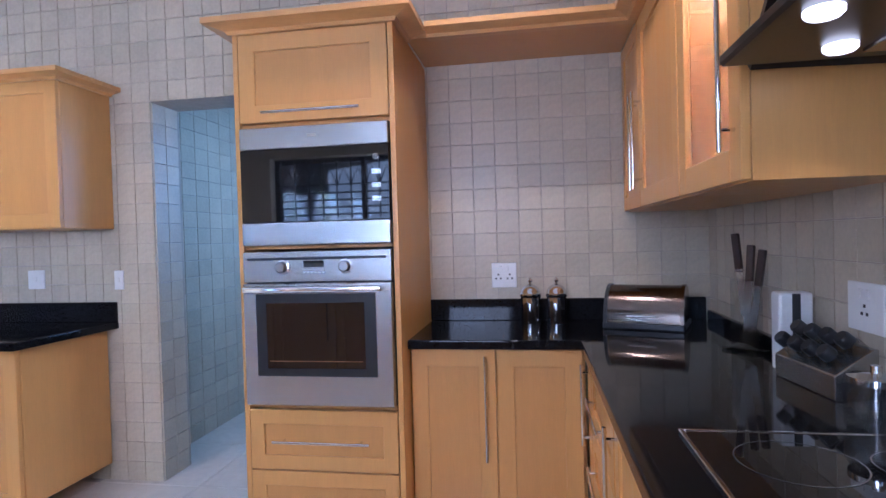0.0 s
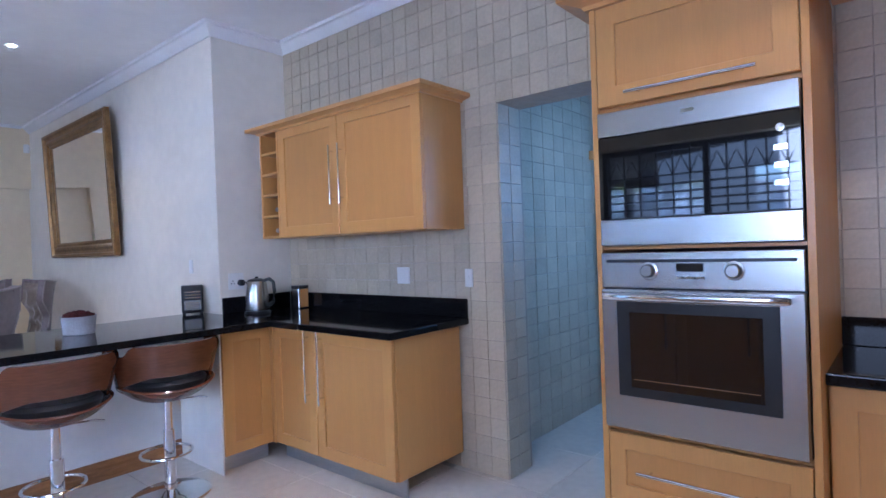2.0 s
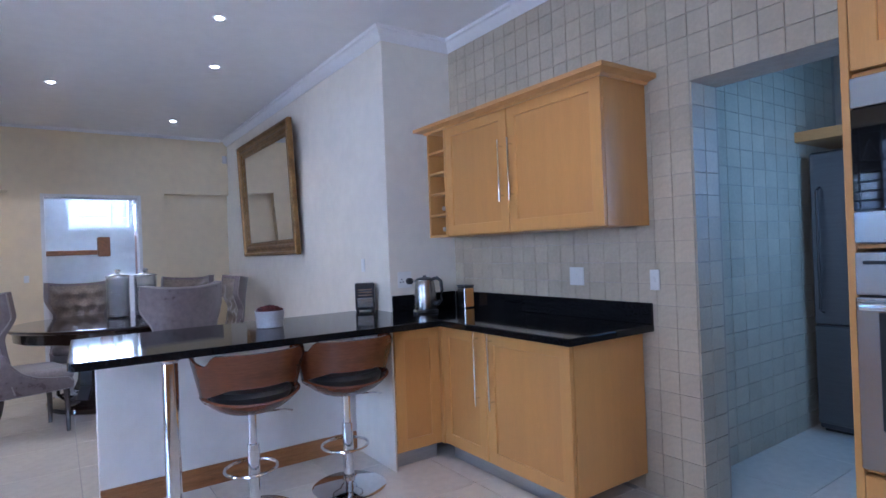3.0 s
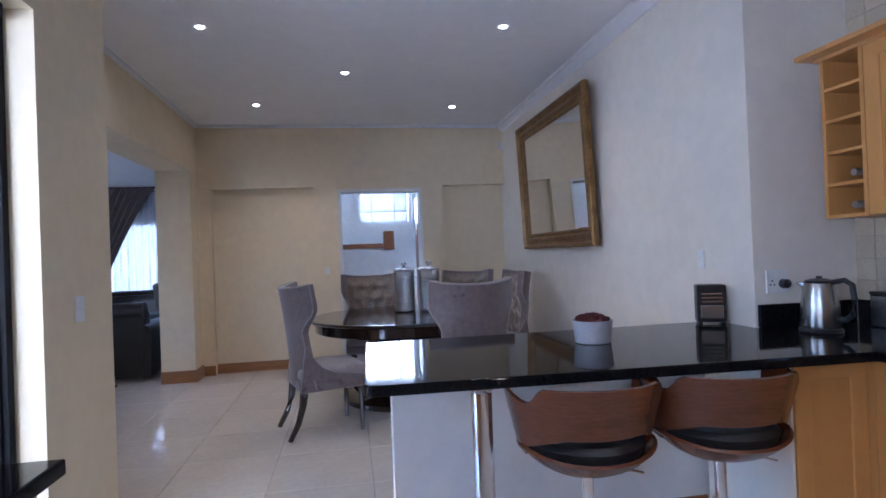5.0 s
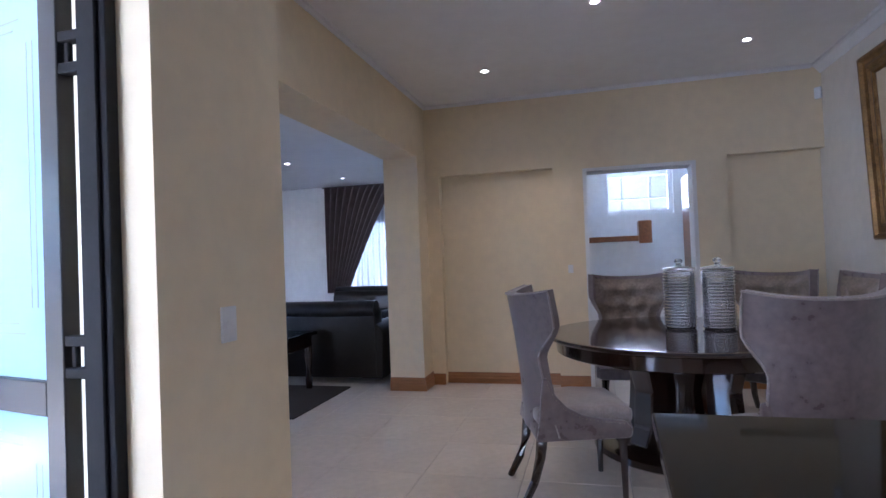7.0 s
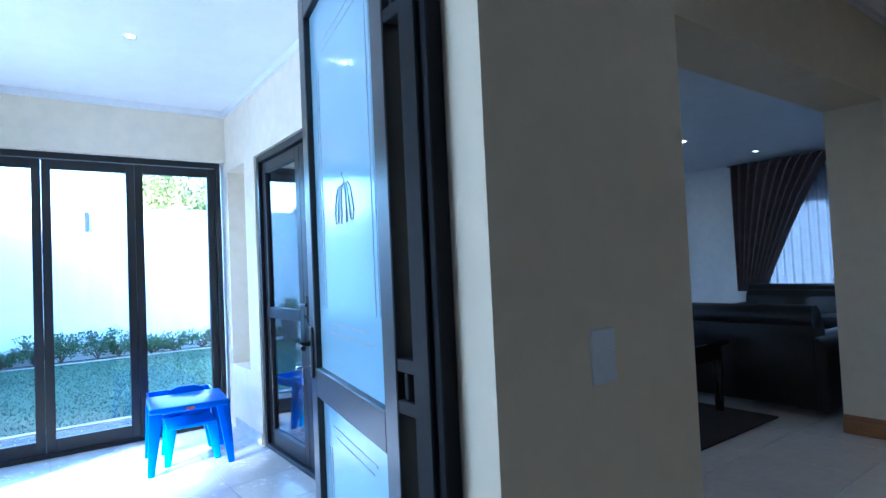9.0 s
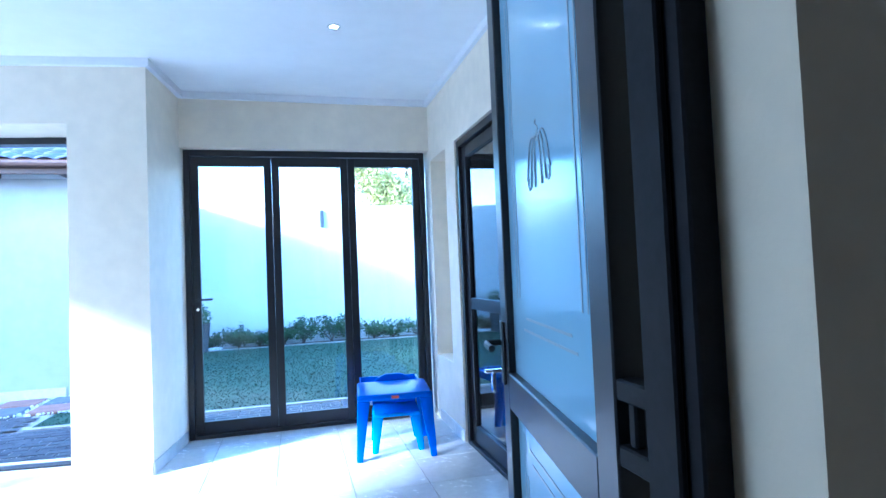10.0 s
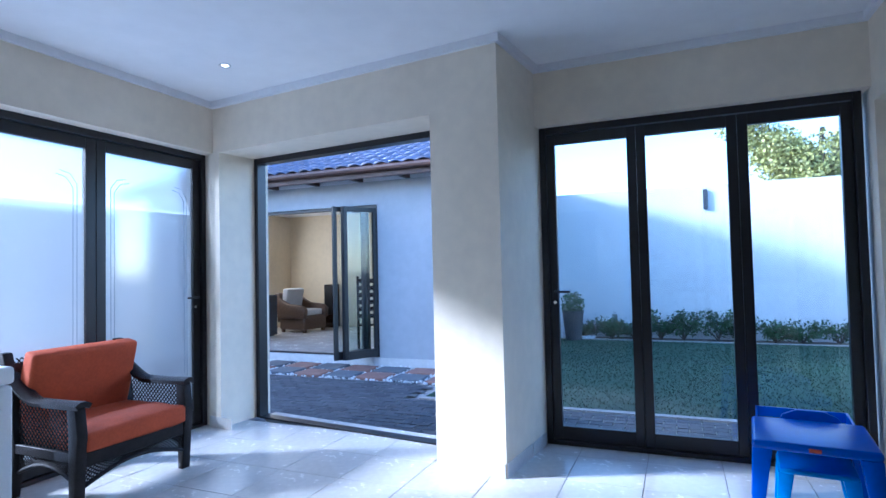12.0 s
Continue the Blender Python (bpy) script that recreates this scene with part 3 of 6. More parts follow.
part("crown_moulding", crown([(TX1 + 0.11, 2.33), (UX - 0.02, 2.33), (UX - 0.02, UY0)], 2.13, 2.178, 0.07), MAPLE_H, bz)

# extractor hood
hood = thing("extractor_hood", "steel extractor hood with a curved dark canopy and lamps", "extractor hood", (0, 0, 0))
HOODG = mat("hood_canopy", (0.022, 0.017, 0.014), 0.3, var=0.2, scale=6, spec=0.3)
part("canopy", sheet(lambda u, v: (XE - 0.008 - 0.36 * v, 1.215 - 0.76 * u, 1.615 + 0.24 * math.sin(math.pi * u) ** 0.9 * (0.3 + 0.7 * v)), 24, 6, 0.02), HOODG, hood, "curved dark glossy canopy", True)
part("body", boxes((0.36, XE - 0.008, 0.55, 1.16, 1.60, 1.625), bevel=0.006), HOODG, hood)
part("chimney", boxes((0.5, XE - 0.008, 0.72, 0.98, 1.62, 2.75), bevel=0.004), STEEL, hood)
part("filter", boxes((0.58, 0.76, 0.62, 1.10, 1.592, 1.60), bevel=0.001), STEEL, hood, "ribbed metal filter")
HLAMP = glow("hood_lamp_glass", (1.0, 0.97, 0.9), 0.045)
for hx, hy in ((0.53, 1.07), (0.42, 0.89)):
    part("lamp", lathe([(0.0, 0.0), (0.022, 0.0), (0.027, 0.005), (0.027, 0.012), (0.0, 0.012)], 20), HLAMP, hood, "bright hood lamp").location = (hx, hy, 1.588)
    hl = new("hood_lamp", bpy.data.lights.new("hood_lamp", "SPOT"))
    hl.data.energy, hl.data.color, hl.data.spot_size, hl.data.spot_blend, hl.data.shadow_soft_size = 0.04, (1.0, 0.80, 0.56), radians(100), 0.7, 0.02
    hl.matrix_world = look((hx, hy, 1.585), (hx, hy + 0.001, 0.9))

# on the worktop
def canister(at):
    c = thing("canister", "small polished chrome canister with a domed lid", "canister", at, group="canisters")
    part("body", lathe([(0.0, 0.0), (0.044, 0.0), (0.046, 0.004), (0.046, 0.118), (0.044, 0.12), (0.0, 0.12)], 32), CHROME, c, "", True)
    part("lid", lathe([(0.048, 0.12), (0.05, 0.124), (0.05, 0.136), (0.046, 0.139), (0.043, 0.152), (0.032, 0.168), (0.014, 0.178), (0.006, 0.181), (0.006, 0.187), (0.011, 0.191), (0.012, 0.197), (0.007, 0.203), (0.004, 0.21), (0.0, 0.212)], 32), CHROME, c, "", True)
    return c


canister((-0.025, 2.655, 0.88))
canister((0.095, 2.655, 0.88))
bb = thing("bread_bin", "brushed steel roll-top bread bin", "bread bin", (0.475, 2.53, 0.88), -20)
part("base", boxes((-0.165, 0.165, -0.12, 0.12, 0.0, 0.03), bevel=0.006), BLACK, bb)
part("roll_lid", prism([(0.12 * math.cos(a), 0.03 + 0.15 * math.sin(a)) for a in [math.pi * k / 14 for k in range(15)]], "x", -0.145, 0.145), BRIGHT, bb, "polished steel roll lid", True)
for s in (-1, 1):
    part("end_cap", prism([(0.125 * math.cos(a), 0.028 + 0.157 * math.sin(a)) for a in [math.pi * k / 14 for k in range(15)]], "x", s * 0.145, s * 0.16), BRIGHT if s > 0 else BLACK, bb)
part("handle", tube([(-0.06, -0.118, 0.06), (-0.06, -0.14, 0.06), (0.06, -0.14, 0.06), (0.06, -0.118, 0.06)], 0.005), CHROME, bb, "", True)

ACRYL = glass_mat("clear_acrylic", (0.9, 0.92, 0.93))
kn = thing("knife_block", "clear acrylic stand holding dark-handled knives", "knife block", (0.70, 2.02, 0.88), -50)
part("stand", boxes((-0.05, 0.05, -0.012, 0.012, 0.0, 0.24), (-0.06, 0.06, -0.05, 0.05, 0.0, 0.012), bevel=0.003), ACRYL, kn)
HANDLE = mat("rosewood_handle", (0.035, 0.016, 0.012), 0.3, var=0.3, scale=30)
for kx, kz, tl in ((-0.035, 0.27, -6), (0.0, 0.23, 4), (0.03, 0.215, 8)):
    k = part("knife", boxes((-0.012, 0.012, -0.001, 0.001, -0.16, 0.0)), STEEL, kn, "steel blade")
    k.matrix_local = pose(kx, 0.02, kz, 0, tl, 0)
    part("knife_handle", boxes((-0.012, 0.013, -0.009, 0.009, 0.0, 0.125), bevel=0.005, seg=2), HANDLE, k, "dark wooden handle", True)
    part("bolster", boxes((-0.012, 0.012, -0.008, 0.008, -0.008, 0.004), bevel=0.002), CHROME, k)
pc = thing("paper_canister", "tall white canister with a dark strip", "canister", (0.722, 1.735, 0.88))
part("body", boxes((-0.045, 0.045, -0.03, 0.03, 0, 0.225), bevel=0.008, seg=2), WHITE, pc)
part("steel_band", boxes((-0.011, 0.011, -0.0325, -0.028, 0.002, 0.222), bevel=0.001), BLACK, pc, "dark strip down the front")
sr = thing("spice_rack", "steel wedge rack of black-lidded spice jars", "spice rack", (0.715, 1.55, 0.88), -84)
part("rack", prism([(-0.05, 0.0), (0.05, 0.0), (0.05, 0.12), (0.038, 0.12), (-0.05, 0.06)], "x", -0.13, 0.13, 0.003), STEEL, sr)
JAR = glass_mat("jar_glass", (0.85, 0.87, 0.88))
for j in range(2):
    for i in range(4):
        jar = part("jar", lathe([(0.0, 0.0), (0.021, 0.0), (0.022, 0.05), (0.018, 0.06), (0.0, 0.06)], 14), JAR, sr, "small glass spice jar", True)
        jar.matrix_local = pose(-0.093 + i * 0.062, 0.008 + j * 0.042, 0.062 + j * 0.03, 50, 0, 0)
        part("lid", lathe([(0.0, 0.058), (0.019, 0.058), (0.019, 0.08), (0.016, 0.085), (0.0, 0.085)], 14), BLACK, jar, "black cap", True)
gj = thing("glass_jar", "clear glass storage jar beside the hob", "jar", (0.66, 1.22, 0.88))
part("body", lathe([(0.0, 0.0), (0.05, 0.0), (0.055, 0.01), (0.055, 0.07), (0.045, 0.085), (0.045, 0.095), (0.042, 0.095), (0.042, 0.08), (0.05, 0.065), (0.05, 0.012), (0.0, 0.008)], 24), JAR, gj, "", True)
part("lid", lathe([(0.0, 0.095), (0.05, 0.095), (0.05, 0.108), (0.01, 0.115), (0.01, 0.13), (0.0, 0.132)], 24), CHROME, gj, "", True)


def plate(name, label, at, turn, w, h, rockers=1, sockets=0):
    """A wall plate with its rockers and socket holes; front -y before the turn."""
    p = thing(name, label, "switch" if not sockets else "socket", at, turn)
    part("cover", boxes((-w / 2, w / 2, -0.009, 0, -h / 2, h / 2), bevel=0.003, seg=2), WHITE, p)
    for r in range(rockers):
        x = (r - (rockers - 1) / 2) * 0.03
        zz = 0.0 if not sockets else h * 0.27
        part("rocker", boxes((x - 0.007, x + 0.007, -0.013, -0.008, zz - 0.012, zz + 0.012), bevel=0.002), WHITE, p)
    for s in range(sockets):
        x = (s - (sockets - 1) / 2) * 0.055
        part("socket_holes", boxes(*[(x + a - 0.004, x + a + 0.004, -0.0105, -0.0085, b - 0.004, b + 0.004) for a, b in ((-0.011, -0.016), (0.011, -0.016), (0, 0.003))]), BLACK, p, "dark socket holes")
    return p


plate("wall_switch", "white single light switch plate", (-2.25, YB - 0.009, 1.11), 0, 0.055, 0.105)
plate("wall_socket", "white blank cover plate on tiles", (-2.77, YB - 0.009, 1.12), 0, 0.105, 0.105, 1)
plate("wall_socket", "white double socket outlet above granite", (-0.15, YB - 0.009, 1.10), 0, 0.12, 0.12, 2, 2)
plate("wall_socket", "white double socket outlet on the hob wall", (XE - 0.009, 1.49, 1.09), -90, 0.15, 0.12, 2, 1)
plate("wall_switch", "white light switch on the dining wall", (-4.39, YM, 1.21), 0, 0.05, 0.1)
plug_plate = plate("wall_socket", "white socket with a black plug", (-3.99, 2.275, 1.10), 90, 0.115, 0.115, 1, 2)
plug = lathe([(0.0, 0.0), (0.024, 0.0), (0.022, 0.03), (0.01, 0.036), (0.0, 0.036)], 16)
part("plug", plug, BLACK, plug_plate, "round black plug", True).matrix_local = pose(0.03, -0.01, -0.012, 90, 0, 0)
plate("wall_switch", "cream light switch on the pier", (-4.33, YS, 1.11), 180, 0.075, 0.115, 2)

# cupboards by the peninsula
LX0, LX1 = -3.79, -2.27
uc = thing("wall_cabinet", "maple wall cupboard with open wine cells", "cabinet", (LX0, 2.38, 1.39))
lw = LX1 - LX0
part("body", boxes((0.215, lw, 0.021, YB - 2.38 - 0.012, 0.0, 0.735), bevel=0.0015), MAPLE, uc)
for x in (0.0, 0.197):
    part("cell_side", boxes((x, x + 0.0175, 0.0, 0.346, 0, 0.735), bevel=0.001), MAPLE, uc)
part("cell_back", boxes((0.0177, 0.1968, 0.335, 0.346, 0, 0.735)), MAPLE_D, uc)
for z in (0.0, 0.144, 0.288, 0.432, 0.576, 0.719):
    part("cell_shelf", boxes((0.0177, 0.1968, 0.002, 0.3348, z, z + 0.016), bevel=0.001), MAPLE, uc)
shaker(uc, 0.618, 0.729, (0.217, 0, 0.003), handle=(0.575, 0.36, 0.36, "z"))
shaker(uc, lw - 0.84, 0.729, (0.838, 0, 0.003), handle=(0.04, 0.36, 0.36, "z"))
part("crown_moulding", crown([(-0.0, 0.34), (-0.0, 0.0), (lw, 0.0), (lw, 0.35)], 0.72, 0.764, 0.07), MAPLE_H, uc)
BOT = mat("bottle_glass", (0.015, 0.02, 0.014), 0.08, var=0.2, scale=8)
FOIL = mat("bottle_foil", (0.45, 0.42, 0.40), 0.35, 0.6, var=0.1, scale=10)
for bz_ in (0.016, 0.16):
    bt = thing("wine_bottle", "dark wine bottle lying in a wine cell", "bottle", (LX0 + 0.107, 2.42, 1.39 + bz_ + 0.04), group="bottles in the wine cells")
    b = part("glass", lathe([(0.0, 0.0), (0.037, 0.0), (0.038, 0.17), (0.03, 0.2), (0.014, 0.225), (0.014, 0.28), (0.0, 0.28)], 18), BOT, bt, "", True)
    b.matrix_local = pose(0, 0.29, 0, 90, 0, 0)
    part("foil", lathe([(0.0145, 0.23), (0.0155, 0.23), (0.0155, 0.283), (0.0, 0.284)], 16), FOIL, b, "pale foil", True)

lb = base_unit("base_cabinet", "maple base cupboard with two doors and end panel", (-3.39, 2.17, 0), 0, 1.06, 0.55,
               [("door", 0.004, 0.105, 0.42, 0.733, (0.36, 0.52, 0.42, "z")), ("door", 0.428, 0.105, 0.628, 0.733, (0.06, 0.52, 0.42, "z"))])
pen = base_unit("base_cabinet", "maple end cupboard under the peninsula", (-3.41, 1.84, 0), 90, 0.325, 0.52,
                [("door", 0.004, 0.105, 0.318, 0.733, None)])
part("end_panel", boxes((-0.012, -0.001, 0.004, 0.52, 0.0, 0.84), bevel=0.001), PLASTER_M, pen, "cream painted end panel")
part("corner_post", boxes((0.326, 0.35, -0.024, 0.1, 0.1, 0.84), bevel=0.001), MAPLE, pen)
top2 = thing("worktop", "polished black granite peninsula worktop with upstand", "worktop")
rc = [(-3.36 - 0.05 + 0.05 * math.cos(a), 0.24 + 0.05 + 0.05 * math.sin(a)) for a in [-math.pi / 2 + k * math.pi / 12 for k in range(7)]]
part("slab", slab([(-4.285, 0.27), *rc, (-3.30, 2.10), (-2.27, 2.10), (-2.27, YB - 0.006), (-3.98, YB - 0.006), (-3.98, YM - 0.006), (-4.285, YM - 0.006)], 0.842, 0.88), GRANITE, top2)
part("upstand", boxes((-3.97, -2.27, YB - 0.028, YB - 0.006, 0.88, 0.99), bevel=0.003), GRANITE, top2)
part("upstand", boxes((-3.989, -3.969, YM + 0.01, YB - 0.03, 0.88, 0.99), bevel=0.003), GRANITE, top2)
wall("wall_peninsula", "low white plastered wall under the granite", (-4.10, -3.97, 0.37, YM, 0, 0.84), material=PLASTER_W)
post = thing("support_column", "polished chrome column under the granite worktop", "column", (-3.42, 0.64, 0))
part("tube", lathe([(0.0, 0.006), (0.036, 0.006), (0.036, 0.836), (0.0, 0.836)], 28), CHROME, post, "", True)
part("foot", lathe([(0.0, 0.0), (0.05, 0.0), (0.05, 0.004), (0.037, 0.008), (0.0, 0.008)], 28), CHROME, post, "", True)
part("head", lathe([(0.037, 0.82), (0.055, 0.836), (0.055, 0.841), (0.0, 0.841)], 28), CHROME, post, "", True)

# bar stools
PLY = mat("walnut_ply", (0.13, 0.043, 0.018), 0.24, var=0.2, scale=3, stretch=(1, 1, 6), coat=0.2)
LEATHER = mat("black_leather", (0.016, 0.015, 0.015), 0.38, var=0.2, scale=20, bump=0.25, bscale=180)


def stool(at, turn):
    s = thing("bar_stool", "chrome bar stool with a curved walnut back", "bar stool", at, turn, "stools at the peninsula")
    part("base", lathe([(0.0, 0.0), (0.2, 0.0), (0.205, 0.005), (0.19, 0.014), (0.09, 0.024), (0.035, 0.04), (0.032, 0.06), (0.0, 0.06)], 40), CHROME, s, "", True)
    part("column", lathe([(0.0, 0.05), (0.03, 0.05), (0.03, 0.36), (0.022, 0.362), (0.022, 0.515), (0.045, 0.53), (0.0, 0.535)], 24), CHROME, s, "", True)
    ring = [(0.13 * math.sin(a) * 1.0, 0.05 + 0.13 * math.cos(a), 0.22) for a in [2 * math.pi * k / 28 for k in range(28)]]
    part("foot_ring", tube(ring, 0.008, 8, closed=True), CHROME, s, "", True)
    part("lever", tube([(0.02, 0, 0.51), (0.16, -0.02, 0.505), (0.2, -0.03, 0.495)], 0.005), CHROME, s, "", True)

    def shell(u, v):
        e = abs(2 * u - 1)
        a = (u - 0.5) * math.radians(235)
        step = min(1.0, max(0.0, (e - 0.42) / 0.12))
        step = step * step * (3 - 2 * step)
        low = 0.678 - 0.055 * min(1.0, max(0.0, (e - 0.3) / 0.45)) + 0.10 * max(0.0, e - 0.8)
        top = 0.845 - 0.05 * step + 0.16 * max(0.0, e - 0.6)
        r = (0.212 + 0.04 * v) * (1 + 0.25 * max(0.0, e - 0.62))
        return (r * 1.08 * math.sin(a), -r * 0.92 * math.cos(a), low + (top - low) * v)
    part("back", sheet(shell, 48, 8, 0.012), PLY, s, "curved glossy walnut plywood back", True)

    def bowl(u, v):
        a, r = 2 * math.pi * u, 0.03 + 0.19 * v
        return (r * 1.08 * math.sin(a), -r * 0.95 * math.cos(a), 0.532 + (0.075 + 0.03 * abs(math.sin(a)) ** 3) * v ** 2.4)
    part("seat_shell", sheet(bowl, 36, 6, 0.012, closed_u=True), PLY, s, "walnut plywood shell", True)
    for k in (-1, 1):
        part("side_strap", sheet(lambda u, v, k=k: ((0.226 + 0.008 * v) * k, -0.02 + 0.1 * u, 0.60 + 0.07 * v), 4, 4, 0.012), PLY, s, "", True)
    part("cushion", lathe([(0.0, 0.546), (0.12, 0.556), (0.19, 0.60), (0.2, 0.632), (0.18, 0.652), (0.0, 0.642)], 36), LEATHER, s, "black leather seat pad", True)
    part("back_pad", sheet(lambda u, v: tuple(Vector(shell(0.16 + 0.68 * u, 0.05 + 0.6 * v)) - Vector((shell(0.16 + 0.68 * u, 0.5)[0] * 0.06, shell(0.16 + 0.68 * u, 0.5)[1] * 0.06, 0))), 30, 4, 0.012), LEATHER, s, "black leather back pad", True)
    return s


stool((-3.42, 1.01, 0), 90)
stool((-3.42, 1.53, 0), 84)

# on the peninsula
CERAM = mat("grey_ceramic", (0.42, 0.42, 0.44), 0.5, var=0.15, scale=14, bump=0.2, bscale=60)
MOSS = mat("red_moss", (0.07, 0.007, 0.007), 0.9, var=0.5, scale=30, bump=0.6, bscale=120)
pot = thing("flower_pot", "round grey ceramic pot of dark red moss", "plant pot", (-3.885, 1.262, 0.88))
part("pot", lathe([(0.0, 0.0), (0.07, 0.0), (0.077, 0.004), (0.086, 0.09), (0.088, 0.1), (0.082, 0.1), (0.078, 0.088), (0.0, 0.085)], 36), CERAM, pot, "", True)
mb = bmesh.new()
rng = random.Random(4)
for k in range(90):
    a, r = rng.random() * 6.28, 0.076 * rng.random() ** 0.5
    bmesh.ops.create_icosphere(mb, subdivisions=1, radius=rng.uniform(0.008, 0.014), matrix=pose(r * math.cos(a), r * math.sin(a), 0.093 + 0.026 * (1 - (r / 0.08) ** 2) + rng.uniform(-0.004, 0.006)))
part("moss", mb, MOSS, pot, "dark red moss", True)

kt = thing("kettle", "brushed steel electric kettle on its base", "kettle", (-3.76, 2.30, 0.88), 25)
part("base_plate", lathe([(0.0, 0.0), (0.085, 0.0), (0.088, 0.008), (0.08, 0.02), (0.0, 0.02)], 36), BLACK, kt, "", True)
part("body", lathe([(0.0, 0.022), (0.08, 0.022), (0.082, 0.03), (0.076, 0.12), (0.066, 0.2), (0.06, 0.222), (0.0, 0.224)], 36), STEEL, kt, "", True)
part("lid", lathe([(0.061, 0.222), (0.058, 0.232), (0.03, 0.24), (0.012, 0.242), (0.012, 0.252), (0.0, 0.254)], 30), BLACK, kt, "", True)
part("handle", tube([(0.055, 0, 0.225), (0.1, 0, 0.235), (0.128, 0, 0.215), (0.135, 0, 0.15), (0.125, 0, 0.085), (0.1, 0, 0.06), (0.078, 0, 0.062)], 0.012, 10), BLACK, kt, "", True)
part("spout", prism([(-0.05, 0.19), (-0.095, 0.222), (-0.05, 0.222)], "y", -0.02, 0.02, 0.004), STEEL, kt)
tr_ = thing("radio", "small black and silver table radio", "radio", (-4.20, 2.06, 0.88), 66)
part("case", boxes((-0.07, 0.07, -0.045, 0.045, 0.012, 0.205), bevel=0.008, seg=2), BLACK, tr_)
part("grille", boxes((-0.055, 0.055, -0.05, -0.044, 0.03, 0.1), bevel=0.003), STEEL, tr_)
for z in (0.115, 0.135, 0.155):
    part("slot", boxes((-0.05, 0.05, -0.049, -0.044, z, z + 0.008)), STEEL, tr_)
for x in (-0.055, 0.055):
    part("foot", boxes((x - 0.01, x + 0.01, -0.03, 0.03, 0, 0.0125)), BLACK, tr_)
cn = thing("utensil_cup", "steel and brown square tea caddy", "canister", (-3.76, 2.65, 0.88))
part("body", boxes((-0.045, 0.045, -0.045, 0.045, 0, 0.15), bevel=0.006), STEEL, cn)
part("lid", boxes((-0.047, 0.047, -0.047, 0.047, 0.15, 0.165), bevel=0.005), BLACK, cn)
part("side_label", boxes((0.0452, 0.0472, -0.035, 0.035, 0.01, 0.14)), MAPLE_D, cn, "plain brown side")

# worktop by the patio door, barred window
sc = thing("base_cabinet", "maple base cupboards below the window", "cabinet")
part("body", boxes((-2.86, XE - 0.66, YS + 0.006, -0.47, 0.1, 0.84), bevel=0.0015), MAPLE, sc)
part("plinth", boxes((-2.82, XE - 0.66, YS + 0.006, -0.54, 0, 0.1)), ALU_P, sc, "grey aluminium plinth")
for k in range(5):
    shaker(sc, 0.56, 0.733, (-2.85 + 0.57 * (k + 1), -0.446, 0.105), 180, handle=(0.06, 0.52, 0.36, "z"))
top3 = thing("worktop", "polished black granite worktop below the window", "worktop")
part("slab", slab([(-2.9, YS + 0.006), (0.15, YS + 0.006), (0.15, -0.42), (-2.9, -0.42)], 0.842, 0.88), GRANITE, top3)
kw = tagged(new("window_kitchen"), "dark-framed kitchen window with burglar bars", "window", kind="structure")
part("window_frame", boxes((-2.56, -2.51, YS - 0.16, YS - 0.1, 1.08, 2.12), (0.15, 0.2, YS - 0.16, YS - 0.1, 1.08, 2.12), (-2.51, 0.15, YS - 0.16, YS - 0.1, 1.08, 1.13), (-2.51, 0.15, YS - 0.16, YS - 0.1, 2.07, 2.12),
                           (-1.66, -1.61, YS - 0.16, YS - 0.1, 1.13, 2.07), (-0.75, -0.70, YS - 0.16, YS - 0.1, 1.13, 2.07)), ALU, kw)
# the pane's dark tint is added to hold back daylight from the patio
kp = part("pane", boxes((-2.51, 0.15, YS - 0.135, YS - 0.13, 1.13, 2.07)), glass_mat("dimming_glass", (0.34, 0.37, 0.40), 0.05), kw, "pane darkened to cut the daylight")
kp.visible_shadow = False
bars = bmesh.new()
for k in range(19):
    x = -2.48 + k * 0.145
    tube([(x, YS - 0.07, 1.1), (x, YS - 0.07, 2.1)], 0.008, 6, bars)
    if k < 18:
        for z in (1.2, 1.85):
            tube([(x, YS - 0.07, z), (x + 0.0725, YS - 0.07, z + 0.16), (x + 0.145, YS - 0.07, z)], 0.007, 6, bars)
for z in (1.85, 1.16):
    tube([(-2.5, YS - 0.07, z), (0.14, YS - 0.07, z)], 0.008, 6, bars)
part("burglar_bars", bars, BLACK, kw, "black steel lattice bars")
for k in range(9):
    part("louvre", boxes((-2.51, 0.15, YS - 0.125, YS - 0.105, 1.19 + k * 0.072, 1.206 + k * 0.072)), ALU, kw)

# scullery
DSTEEL = mat("dark_steel_door", (0.16, 0.16, 0.17), 0.35, 0.9, var=0.1, scale=5, stretch=(1, 1, 20))
fr = thing("fridge", "dark steel upright fridge with a long handle", "fridge", (-2.18, 4.36, 0))
part("body", boxes((0.0, 0.62, 0.04, 0.6, 0.02, 1.86), bevel=0.006), mat("dark_steel", (0.10, 0.10, 0.11), 0.3, 0.8, var=0.1, scale=5), fr)
part("door", boxes((0.004, 0.616, 0.0, 0.036, 0.72, 1.85), bevel=0.008), DSTEEL, fr)
part("freezer_door", boxes((0.004, 0.616, 0.0, 0.036, 0.06, 0.71), bevel=0.008), DSTEEL, fr)
part("handle", tube([(0.06, 0.0, 0.8), (0.06, -0.045, 0.82), (0.06, -0.045, 1.6), (0.06, 0.0, 1.62)], 0.01), BLACK, fr)
part("foot", boxes((0.02, 0.6, 0.06, 0.55, 0.0, 0.02)), BLACK, fr)
pl = thing("pelmet", "maple pelmet above the scullery fridge", "pelmet")
